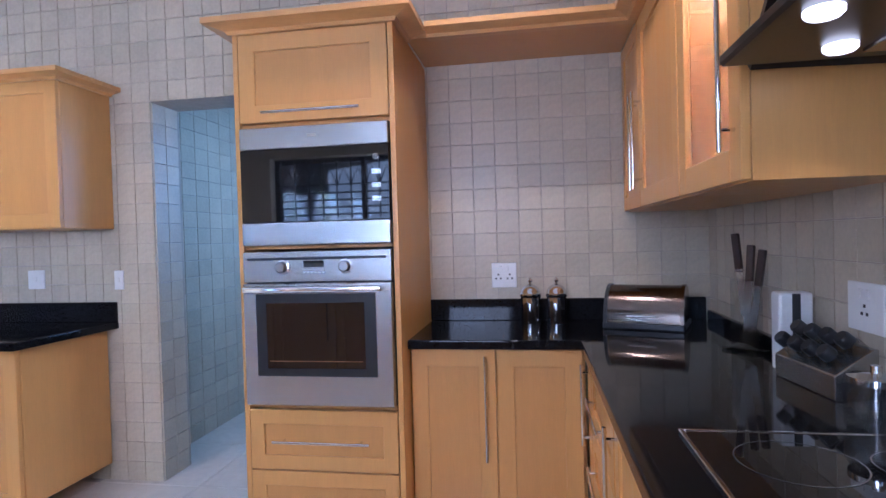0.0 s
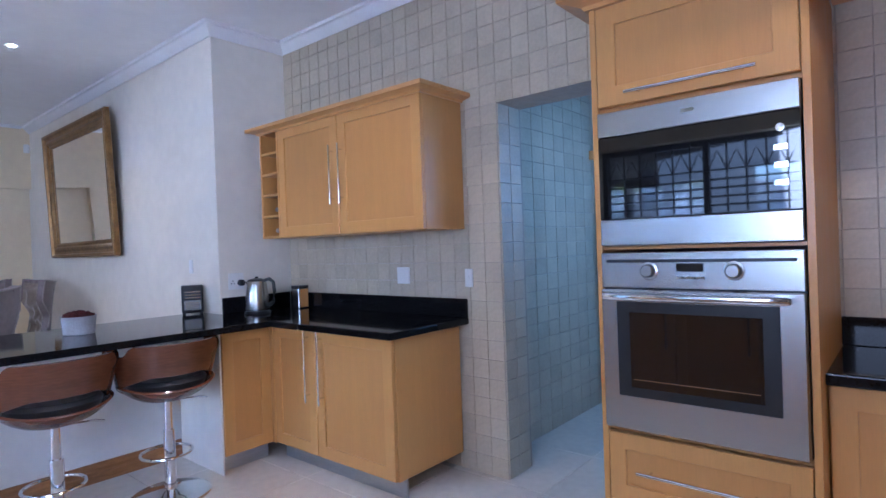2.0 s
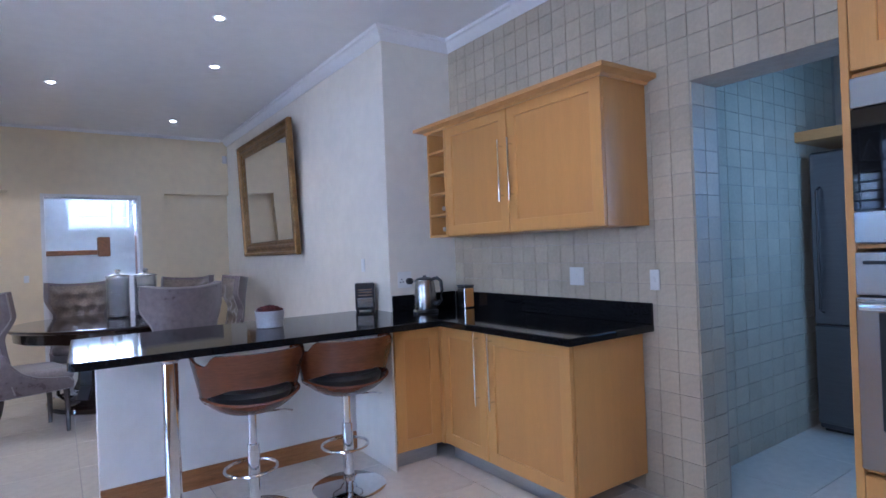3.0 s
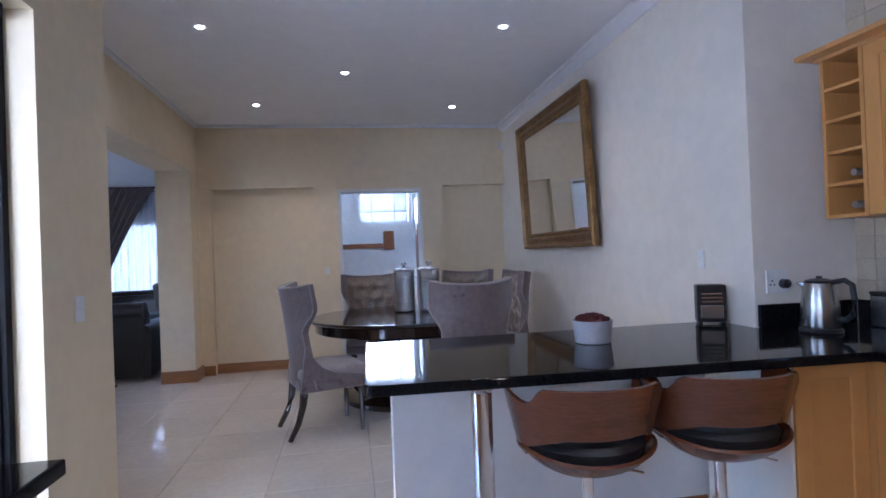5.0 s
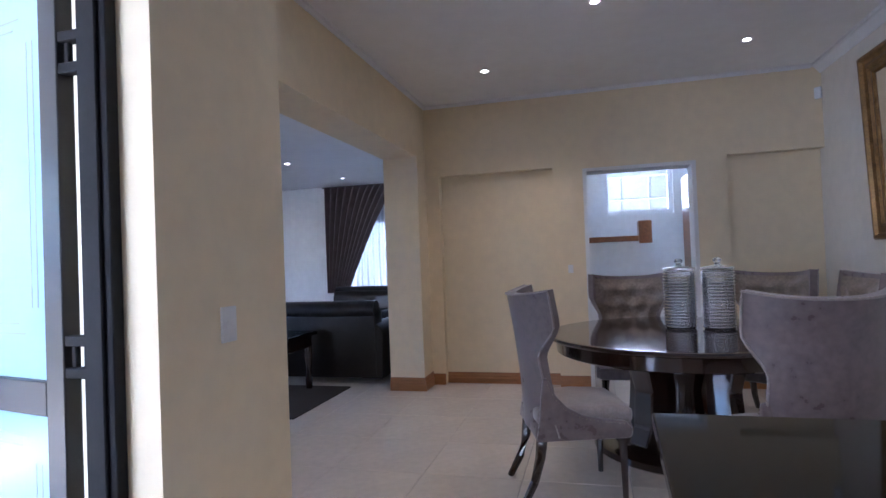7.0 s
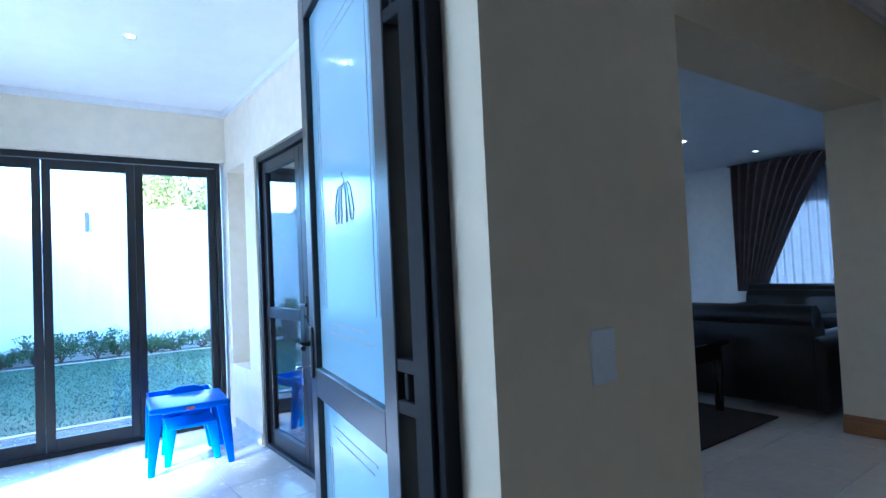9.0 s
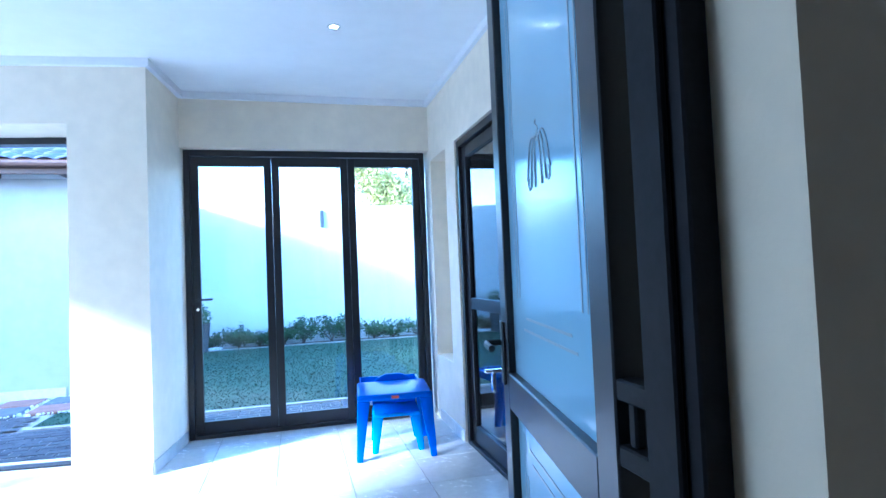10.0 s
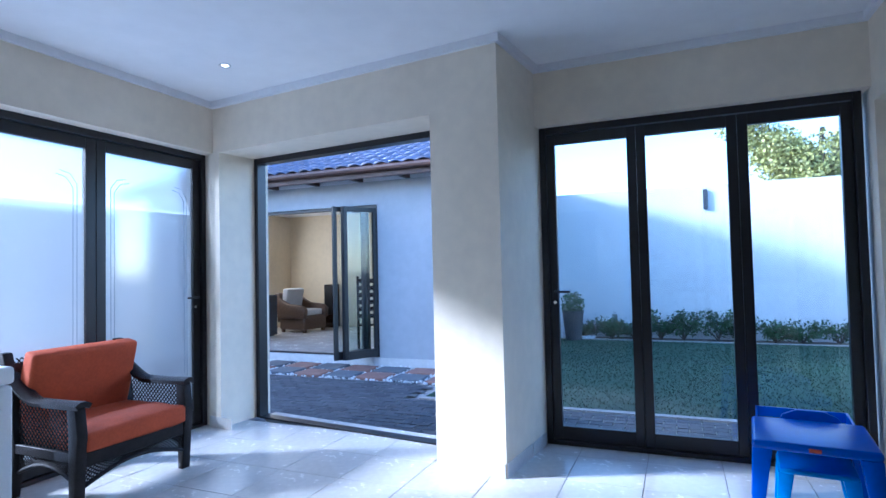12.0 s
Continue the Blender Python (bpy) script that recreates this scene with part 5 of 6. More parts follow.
# frosted doors in the east wall
fd = tagged(new("door_frosted"), "dark aluminium doors with etched frosted glass", "door", kind="structure")
fd.matrix_world = pose(0.22, -5.08, 0, 0, 0, 90)
outer_frame(fd, 2.925, 2.36)
ETCH = mat("etched_lines", (0.35, 0.42, 0.48), 0.4, var=0.1, scale=30)
for k in range(3):
    lf = glazed(fd, 0.942, 2.274, (0.047 + k * 0.944, 0, 0.032), 0, FROST, 0.075, 0.08, bottom=0.12)
    for q in (0.0, 0.028):
        for x0, sg in ((0.125 + q, 1), (0.942 - 0.125 - q, -1)):
            bm = bmesh.new()
            tube([(x0, 0.0045, 0.42 + q), (x0, 0.0045, 1.93 - q), (x0 + sg * 0.05, 0.0045, 2.0 - q), (x0 + sg * 0.12, 0.0045, 2.015 - q)], 0.0028, 4, bm)
            part("etched_line", bm, ETCH, lf)
    if k == 0:
        lever(lf, (0.06, 0.024, 1.05), 180, -1)

# double doors in the west wall
wd = tagged(new("door_west"), "dark aluminium double doors with a middle rail", "door", kind="structure")
wd.matrix_world = pose(PX0 - 0.06, -4.60, 0, 0, 0, 90)
outer_frame(wd, 1.6, 2.24)
for k in range(2):
    lf = glazed(wd, 0.753, 2.15, (0.047 + k * 0.755, 0, 0.032), 0, GLASS_D, 0.075, 0.08, mid=1.0, bottom=0.12)
    if k == 1:
        lever(lf, (0.05, -0.024, 1.05), 0, 1)

# open glazed door on the pier
ld = tagged(new("door_patio"), "open dark aluminium stable door with etched glass", "door", kind="structure")
part("frame_post", boxes((-4.029, -3.99, -1.228, -1.125, 0, DOOR_T), (-3.99, -3.978, -1.175, -1.15, 0, DOOR_T), bevel=0.003), ALU_M, ld)
part("frame_post", boxes((-2.95, -2.905, -1.25, -1.10, 0, DOOR_T), bevel=0.003), ALU, ld)
part("frame_head", boxes((-3.985, -2.95, -1.25, -1.10, DOOR_T - 0.055, DOOR_T), bevel=0.003), ALU, ld)
part("threshold", boxes((-3.985, -2.95, -1.25, -1.10, -0.004, 0.008)), ALU, ld)
LT = -100.6
FROST2 = frosted("frosted_door_glass", (0.50, 0.70, 0.84), 0.45, 0.4, 0.55)
lf = glazed(ld, 0.88, 2.30, (-4.02, -1.30, 0.015), LT, FROST2, 0.085, 0.1, mid=0.92, bottom=0.2, thick=0.05)
for z0, z1 in ((0.30, 0.80), (1.10, 2.06)):
    for q in (0.0, 0.03):
        part("etched_line", boxes((0.22 + q, 0.66 - q, 0.0035, 0.0045, z0 + q, z0 + q + 0.006)), ETCH, lf)
        part("etched_line", boxes((0.22 + q, 0.66 - q, 0.0035, 0.0045, z1 - q - 0.006, z1 - q)), ETCH, lf)
        for x in (0.15 + q, 0.72 - q):
            part("etched_line", boxes((x, x + 0.006, 0.0035, 0.0045, z0 + 0.08, z1 - 0.08)), ETCH, lf)
motif = bmesh.new()
for side in (-1, 1):
    for k, (spread, drop) in enumerate(((0.10, 0.075), (0.065, 0.095), (0.03, 0.10))):
        tube([(0.44 + side * spread * q * (1.3 - 0.3 * q), 0.004, 1.54 - drop * q * q + 0.03 * math.sin(3.1 * q)) for q in [i / 8 for i in range(9)]], 0.0012, 5, motif, r_end=0.003)
    tube([(0.44 + side * (0.08 + 0.014 * math.sin(a)), 0.004, 1.456 + 0.014 * math.cos(a)) for a in [i * 0.5 for i in range(10)]], 0.002, 5, motif)
tube([(0.44 + 0.012 * math.sin(9 * q), 0.004, 1.54 + 0.05 * q) for q in [i / 10 for i in range(11)]], 0.0015, 5, motif)
part("etched_motif", motif, ETCH, lf, "pale etched floral motif")
lh = lever(lf, (0.838, 0.026, 1.02), 180, 1)
lh2 = lever(lf, (0.838, -0.026, 1.02), 0, -1)
part("keys", boxes((-0.012, 0.012, -0.04, -0.03, -0.11, -0.05), (-0.008, 0.008, -0.06, -0.006, -0.055, -0.045), bevel=0.002), CHROME, lh, "hanging keys")
for z in (0.30, 1.06, 1.92):
    part("hinge", boxes((-4.028, -3.995, -1.30, -1.20, z - 0.06, z - 0.03), (-4.028, -3.995, -1.30, -1.20, z + 0.03, z + 0.06), (-4.02, -4.003, -1.285, -1.268, z - 0.03, z + 0.03), bevel=0.003), ALU_M, ld, "dark two-knuckle hinge")

# children's table and chair
BLUE = mat("blue_plastic", (0.006, 0.10, 0.62), 0.32, var=0.08, scale=6, bump=0.03, bscale=80)
CYAN = mat("light_blue_plastic", (0.01, 0.26, 0.75), 0.35, var=0.08, scale=6)


def splay_leg(x, y, z, dx, dy, w0, w1):
    bm = bmesh.new()
    rows = []
    for zz, w, k in ((z, w0, 0.0), (z * 0.5, (w0 + w1) / 2, 0.5), (0.0, w1, 1.0)):
        rows.append([bm.verts.new((x + dx * k + a * w / 2, y + dy * k + b * w / 2, zz)) for a, b in ((-1, -1), (1, -1), (1, 1), (-1, 1))])
    for a, b in zip(rows, rows[1:]):
        for k in range(4):
            bm.faces.new((a[k], b[k], b[(k + 1) % 4], a[(k + 1) % 4]))
    bm.faces.new(rows[0])
    bm.faces.new(rows[-1][::-1])
    bmesh.ops.recalc_face_normals(bm, faces=bm.faces[:])
    bmesh.ops.bevel(bm, geom=bm.edges[:], offset=0.006, segments=2, affect="EDGES", profile=0.5)
    return bm


kt_ = thing("play_table", "blue plastic children's table", "table", (-4.24, -4.70, 0), -6)
part("tabletop", boxes((-0.26, 0.26, -0.25, 0.25, 0.40, 0.445), bevel=0.018, seg=3), BLUE, kt_, "", True)
part("apron", moulding(0.48, 0.46, [(0, 0), (0, 0.06), (0.012, 0.06), (0.012, 0)]), BLUE, kt_).matrix_local = pose(-0.24, -0.23, 0.402, 90, 0, 0)
for x in (-1, 1):
    for y in (-1, 1):
        part("leg", splay_leg(x * 0.215, y * 0.205, 0.405, x * 0.04, y * 0.04, 0.085, 0.042), BLUE, kt_, "", True)
part("maker_plate", boxes((-0.025, 0.025, 0.2505, 0.2525, 0.413, 0.431), bevel=0.0008), mat("label_red", (0.5, 0.09, 0.05), 0.5, var=0.1, scale=30), kt_, "small plain red and white label")
kc = thing("play_chair", "light blue plastic children's chair", "chair", (-4.27, -4.78, 0), -6)
part("seat", boxes((-0.165, 0.165, -0.16, 0.17, 0.245, 0.275), bevel=0.012, seg=2), CYAN, kc, "", True)
part("backrest", prism([(-0.17, 0.255), (0.17, 0.255), (0.165, 0.39), (0.13, 0.46), (0.06, 0.49), (-0.06, 0.49), (-0.13, 0.46), (-0.165, 0.39)], "y", -0.215, -0.19, 0.008), BLUE, kc, "", True)
for x in (-1, 1):
    for y in (-1, 1):
        part("leg", splay_leg(x * 0.135, y * 0.13, 0.25, x * 0.03, y * 0.035, 0.07, 0.04), CYAN, kc, "", True)

# wicker seat
WICK = mat("dark_wicker", (0.012, 0.0095, 0.009), 0.5, var=0.4, scale=30, bump=0.6, bscale=120, spec=0.25)
ORANGE = mat("orange_canvas", (0.50, 0.085, 0.022), 0.8, var=0.12, scale=8, bump=0.25, bscale=300)


def lattice(fn, nu, nv, r):
    """Crossing diagonal strands over a patch fn(u, v)."""
    bm = bmesh.new()
    for sgn in (1, -1):
        for k in range(-nv, nu + nv):
            pts = []
            for q in range(0, 13):
                v = q / 12
                u = (k + (v * nv if sgn > 0 else (1 - v) * nv)) / nu
                if 0 <= u <= 1:
                    pts.append(fn(u, v))
            if len(pts) > 1:
                tube(pts, r, 4, bm)
    return bm


ls = thing("wicker_loveseat", "dark wicker loveseat with orange cushions", "loveseat", (-0.22, -3.84, 0), 90)
W2 = 0.40
for s in (-1, 1):
    part("front_leg", prism([(0.27, 0.0), (0.315, 0.0), (0.335, 0.3), (0.345, 0.42), (0.32, 0.6), (0.25, 0.6), (0.265, 0.42), (0.265, 0.3)], "x", s * W2, s * (W2 - 0.065), 0.008), WICK, ls, "", True)
    part("rear_leg", prism([(-0.30, 0.0), (-0.25, 0.0), (-0.21, 0.3), (-0.25, 0.6), (-0.33, 0.86), (-0.38, 0.86), (-0.30, 0.55)], "x", s * W2, s * (W2 - 0.06), 0.008), WICK, ls, "", True)
    part("arm", sheet(lambda u, v, s=s: (s * (W2 + 0.015 - 0.10 * v), 0.35 - 0.66 * u, 0.615 + 0.025 * math.sin(3.1 * u) - 0.03 * math.sin(math.pi * u) + 0.22 * max(0, u - 0.62) ** 1.3 * 2.2 - 0.02 * (2 * v - 1) ** 2), 20, 4, 0.03), WICK, ls, "woven curved arm", True)
    part("side_lattice", lattice(lambda u, v, s=s: (s * (W2 - 0.03), 0.28 - 0.5 * u, 0.32 + 0.29 * v), 16, 9, 0.0045), WICK, ls, "open diamond weave")
    part("side_rail", boxes((s * (W2 - 0.0175) - 0.0125, s * (W2 - 0.0175) + 0.0125, -0.25, 0.28, 0.275, 0.33), bevel=0.004), WICK, ls)
    part("side_arch", tube([(s * (W2 - 0.03), 0.28 - 0.5 * k / 12, 0.16 + 0.07 * math.sin(math.pi * k / 12)) for k in range(13)], 0.013, 8), WICK, ls, "", True)
    part("side_skirt", lattice(lambda u, v, s=s: (s * (W2 - 0.03), 0.28 - 0.5 * u, 0.16 + 0.07 * math.sin(math.pi * u) + v * (0.12 - 0.07 * math.sin(math.pi * u))), 20, 4, 0.004), WICK, ls, "open diamond weave")
part("front_rail", boxes((-W2 + 0.06, W2 - 0.06, 0.27, 0.325, 0.235, 0.32), bevel=0.006), WICK, ls)
part("apron_arch", tube([(-W2 + 0.06 + 0.68 * k / 16, 0.31, 0.13 + 0.075 * math.sin(math.pi * k / 16)) for k in range(17)], 0.013, 8), WICK, ls, "", True)
part("apron_lattice", lattice(lambda u, v: (-W2 + 0.06 + 0.68 * u, 0.31, 0.13 + 0.075 * math.sin(math.pi * u) + v * (0.11 - 0.075 * math.sin(math.pi * u))), 26, 4, 0.004), WICK, ls, "open diamond weave")
part("seat_deck", boxes((-W2 + 0.05, W2 - 0.05, -0.25, 0.28, 0.28, 0.315)), WICK, ls)
part("back_rail", sheet(lambda u, v: ((2 * u - 1) * (W2 - 0.02), -0.34 - 0.02 * v, 0.745 + 0.06 * v + 0.03 * math.cos((2 * u - 1) * 3.14)), 16, 2, 0.03), WICK, ls, "", True)
part("back_lattice", lattice(lambda u, v: (-W2 + 0.05 + 0.7 * u, -0.27 - 0.07 * v, 0.32 + 0.5 * v), 22, 14, 0.0045), WICK, ls, "open diamond weave")
sq = part("seat_cushion", cushion(0.69, 0.58, 0.11, 0.02, 0.022, 8), ORANGE, ls, "plump orange canvas cushion", True)
sq.location = (0, 0.055, 0.318)
bq = part("back_cushion", cushion(0.70, 0.47, 0.10, 0.035, 0.025, 8), ORANGE, ls, "plump orange canvas cushion", True)
bq.matrix_local = pose(0, -0.17, 0.62, 76, 0, 0)
wb = thing("chest_freezer", "white enamelled chest freezer in the corner", "freezer", (-0.36, -2.72, 0))
part("body", boxes((-0.33, 0.33, -0.33, 0.33, 0.02, 0.80), bevel=0.02, seg=3), WHITE, wb, "", True)
part("lid", boxes((-0.335, 0.335, -0.335, 0.335, 0.805, 0.89), bevel=0.02, seg=3), WHITE, wb, "", True)
part("foot", boxes((-0.28, 0.28, -0.28, 0.28, 0.0, 0.022)), BLACK, wb)
cornice("cornice_patio", [(PX0, YS - 0.25), (0.05, YS - 0.25), (0.05, -5.03), (-2.63, -4.74), (-2.72, -5.42), (PX0, -5.42), (PX0, YS - 0.25)][::-1], PCH, 0.055)

# ---- outside ----
GZ = -0.10
GROUND = mat("soil_ground", (0.12, 0.10, 0.07), 0.95, var=0.3, scale=2, bump=0.4, bscale=30)
LAWN = mat("lawn_soil", (0.030, 0.068, 0.034), 0.95, var=0.35, scale=3, bump=0.6, bscale=90)
GRASS = mat("grass_blades", (0.030, 0.063, 0.030), 0.9, var=0.3, scale=0.8, rand=0.06, island=True)
GWALL = mat("garden_wall_plaster", (0.72, 0.71, 0.68), 0.85, var=0.07, scale=1.2, bump=0.25, bscale=40)
PAVER = mat("grey_paver", (0.075, 0.076, 0.082), 0.8, var=0.2, scale=8, rand=0.25, island=True, bump=0.3, bscale=60)
STONE_A = mat("slate_slab", (0.13, 0.14, 0.15), 0.7, var=0.2, scale=6, rand=0.1, bump=0.3, bscale=40)
STONE_B = mat("terracotta_slab", (0.26, 0.14, 0.10), 0.7, var=0.2, scale=6, rand=0.1, bump=0.3, bscale=40)
PEBBLE = mat("white_pebble", (0.72, 0.72, 0.70), 0.6, var=0.1, scale=20, rand=0.2, island=True)
LEAF = mat("shrub_leaf", (0.05, 0.10, 0.03), 0.55, var=0.3, scale=3, rand=0.45, island=True)
LEAF_T = mat("tree_leaf", (0.34, 0.33, 0.10), 0.55, var=0.3, scale=2, rand=0.5, island=True)
BARK = mat("bark", (0.10, 0.075, 0.055), 0.9, var=0.3, scale=10, bump=0.6, bscale=40)
ROOFT = mat("glazed_roof_tile", (0.08, 0.095, 0.16), 0.22, var=0.2, scale=6, rand=0.15, island=True)
TIMBER = mat("eave_timber", (0.09, 0.045, 0.03), 0.5, var=0.3, scale=5, stretch=(1, 8, 8))
OUTW = mat("courtyard_wall_plaster", (0.43, 0.44, 0.45), 0.85, var=0.06, scale=1.2, bump=0.25, bscale=50)

solid("ground", boxes((-400, 400, -400, 400, -0.6, GZ - 0.03)), GROUND, "bare brown soil reaching the horizon", "ground")
solid("lawn", boxes((-9.5, -1.0, -12.35, -6.98, GZ - 0.05, GZ - 0.01)), LAWN, "mown green garden lawn", "lawn")
solid("kerb", boxes((-9.5, -1.0, -6.98, -6.90, GZ - 0.05, GZ + 0.012), (-9.5, -1.0, -12.43, -12.35, GZ - 0.05, GZ + 0.0)), GROUT, "grey concrete lawn edging", "kerb")
solid("paving_bed", boxes((-9.5, 9.0, -8.75, -5.3, GZ - 0.05, GZ - 0.022)), GROUT, "sand bed below the pavers", "pavement")
solid("garden_wall", boxes((-11.0, 4.6, -13.22, -13.0, GZ - 0.05, 2.78)), GWALL, "tall cream plastered garden wall", "wall")
rng = random.Random(11)


def quads(count, fn):
    """One mesh of many flat leaves or blades: fn(k) gives four points."""
    bm = bmesh.new()
    for k in range(count):
        bm.faces.new([bm.verts.new(p) for p in fn(k)])
    return bm


def blade(k):
    x, y = rng.uniform(-8.2, -1.0), -12.3 + 5.25 * rng.random()
    a, h, w = rng.random() * 6.28, rng.uniform(0.004, 0.011), rng.uniform(0.004, 0.008)
    dx, dy = math.cos(a) * w, math.sin(a) * w
    lx, ly = rng.uniform(-0.02, 0.02), rng.uniform(-0.02, 0.02)
    return [(x - dx, y - dy, GZ - 0.012), (x + dx, y + dy, GZ - 0.012), (x + dx * 0.3 + lx, y + dy * 0.3 + ly, GZ + h), (x - dx * 0.3 + lx, y - dy * 0.3 + ly, GZ + h)]


solid("grass", quads(26000, blade), GRASS, "short green grass blades", "grass", "stuff")

pv = bmesh.new()
for j in range(31):
    for i in range(-33, 39):
        x = i * 0.205 + (0.1 if j % 2 else 0)
        y = -5.45 - j * 0.102
        if y - 0.1 < (-6.88 if x < -1.0 else -7.62):
            continue
        z = GZ - 0.002 + rng.uniform(-0.003, 0.003)
        v = [pv.verts.new(p) for p in ((x, y, z), (x + 0.196, y, z), (x + 0.196, y - 0.094, z), (x, y - 0.094, z), (x + 0.004, y - 0.004, z + 0.006), (x + 0.192, y - 0.004, z + 0.006), (x + 0.192, y - 0.09, z + 0.006), (x + 0.004, y - 0.09, z + 0.006))]
        pv.faces.new(v[4:])
        for k in range(4):
            pv.faces.new((v[k], v[(k + 1) % 4], v[4 + (k + 1) % 4], v[4 + k]))
bmesh.ops.recalc_face_normals(pv, faces=pv.faces[:])
solid("pavers", pv, PAVER, "grey brick pavers in running bond", "paving", "stuff")
# stepping slabs and pebbles
st_a, st_b = mesh_of("slab", boxes((-0.21, 0.21, -0.19, 0.19, -0.03, 0.02), bevel=0.012), STONE_A), mesh_of("slab", boxes((-0.21, 0.21, -0.19, 0.19, -0.03, 0.02), bevel=0.012), STONE_B)
sp_path = tagged(new("stepping_path"), "slate and terracotta slabs set in white pebbles", "path", kind="structure")
for i in range(12):
    for j in range(2):
        o = new("slab", (st_a, st_b)[(i + j) % 2])
        o.parent = sp_path
        o.matrix_local = pose(-1.4 + i * 0.5 + rng.uniform(-0.02, 0.02), -7.9 - j * 0.45 + rng.uniform(-0.02, 0.02), GZ, 0, 0, rng.uniform(-4, 4))
pb = bmesh.new()
for k in range(2600):
    x, y = rng.uniform(-1.7, 4.6), rng.uniform(-8.68, -7.64)
    r = rng.uniform(0.012, 0.026)
    bmesh.ops.create_cube(pb, size=r, matrix=pose(x, y, GZ - 0.012 + r * 0.4, rng.random() * 360, rng.random() * 360, rng.random() * 360))
for k in range(500):
    x, y = rng.uniform(-2.1, -1.2), rng.uniform(-12.95, -12.4)
    r = rng.uniform(0.02, 0.04)
    bmesh.ops.create_cube(pb, size=r, matrix=pose(x, y, GZ - 0.01 + r * 0.4, rng.random() * 360, rng.random() * 360, rng.random() * 360))
solid("pebbles", pb, PEBBLE, "loose white pebbles", "pebbles", "stuff")

# shrubs along the wall
def leaf_at(c, r, size, rg):
    d = Vector((rg.gauss(0, 1), rg.gauss(0, 1), rg.gauss(0, 1))).normalized() * r * rg.random() ** 0.35
    p = Vector(c) + d
    a = Vector((rg.gauss(0, 1), rg.gauss(0, 1), rg.gauss(0, 1))).normalized() * size
    b = a.cross(Vector((rg.gauss(0, 1), rg.gauss(0, 1), rg.gauss(0, 1)))).normalized() * size * 0.4
    return [p, p + a * 0.5 + b, p + a, p + a * 0.5 - b]


shrub_n = 0
for sx in [-1.9 - 0.47 * k for k in range(14)]:
    rg = random.Random(100 + shrub_n)
    hh = rg.uniform(0.26, 0.5)
    s = thing("shrub", "low green garden shrub by the wall", "shrub", (sx + rg.uniform(-0.1, 0.1), -12.72 + rg.uniform(-0.08, 0.08), GZ - 0.02), group="shrubs along the garden wall")
    stems = bmesh.new()
    tips = []
    for k in range(15):
        a, rr = rg.random() * 6.28, rg.uniform(0.1, 0.46)
        tip = (rr * math.cos(a), rr * math.sin(a) * 0.6, hh * rg.uniform(0.5, 1.15))
        tips.append(tip)
        tube([(0, 0, 0), (tip[0] * 0.4, tip[1] * 0.4, tip[2] * 0.6), tip], 0.008, 5, stems, r_end=0.003)
    part("stem", stems, BARK, s)
    part("foliage", quads(900, lambda k: leaf_at(Vector(tips[k % 15]) * (0.45 + 0.6 * rg.random()), 0.09, rg.uniform(0.025, 0.06), rg)), LEAF, s)
    shrub_n += 1
POTM = mat("dark_garden_pot", (0.05, 0.055, 0.065), 0.5, var=0.2, scale=8)
gp = thing("planter", "tall dark planter with a clipped ball shrub", "planter", (-1.75, -12.3, GZ - 0.012))
part("pot", lathe([(0.0, 0.0), (0.15, 0.0), (0.2, 0.5), (0.215, 0.56), (0.19, 0.56), (0.18, 0.5), (0.0, 0.48)], 24), POTM, gp, "", True)
rg = random.Random(7)
part("foliage", quads(900, lambda k: leaf_at((0, 0, 0.68), 0.23, rg.uniform(0.03, 0.05), rg)), LEAF, gp)

# tree behind the wall
tree = thing("tree", "leafy tree with yellowing leaves behind the wall", "tree", (-6.9, -17.0, GZ - 0.05))
tk = bmesh.new()
tube([(0, 0, 0), (0.05, 0.02, 1.2), (0.0, 0.1, 2.4), (0.1, 0.0, 3.4), (0.0, 0.1, 4.6)], 0.17, 10, tk, r_end=0.05)
rg = random.Random(21)
ends = []
for k in range(24):
    a, z0 = rg.random() * 6.28, rg.uniform(1.9, 3.6)
    e = Vector((math.cos(a) * rg.uniform(1.0, 2.3), math.sin(a) * rg.uniform(0.7, 1.6), z0 + rg.uniform(0.6, 2.0)))
    mid_ = Vector((0.05, 0.05, z0)).lerp(e, 0.5) + Vector((0, 0, 0.2))
    tube([(0.05, 0.05, z0), mid_, e], 0.06, 6, tk, r_end=0.015)
    ends += [e, mid_, e.lerp(mid_, 0.4) + Vector((rg.uniform(-0.4, 0.4), rg.uniform(-0.4, 0.4), rg.uniform(-0.3, 0.4)))]
part("trunk", tk, BARK, tree, "", True)
part("crown", quads(38000, lambda k: leaf_at(ends[k % len(ends)], 0.5, rg.uniform(0.05, 0.1), rg)), LEAF_T, tree)

# garden room across the courtyard
OX0, OX1, OY = -0.95, 0.52, -8.75
gr = thing("garden_room", "white plastered garden room with a tiled roof", "building")
part("front_wall", boxes((OX0, OX1, OY - 0.22, OY, GZ - 0.05, 2.66), (OX1, 3.6, OY - 0.22, OY, 2.31, 2.66), (3.6, 5.2, OY - 0.22, OY, GZ - 0.05, 2.66)), OUTW, gr)
part("side_wall", boxes((OX0, OX0 + 0.22, -12.95, OY - 0.22, GZ - 0.05, 2.66)), OUTW, gr)
part("inner_wall", boxes((OX0 + 0.22, 5.4, -12.95, -12.66, GZ - 0.05, 2.66), (5.2, 5.4, -12.66, OY, GZ - 0.05, 2.66)), PLASTER, gr, "cream inner walls")
part("inner_ceiling", boxes((OX0, 5.4, -12.95, OY, 2.66, 2.73)), CEIL, gr)
part("floor_slab", boxes((OX0 + 0.22, 5.2, -12.66, OY + 0.02, GZ - 0.05, 0.0)), PATIO_T, gr, "pale tiled floor")
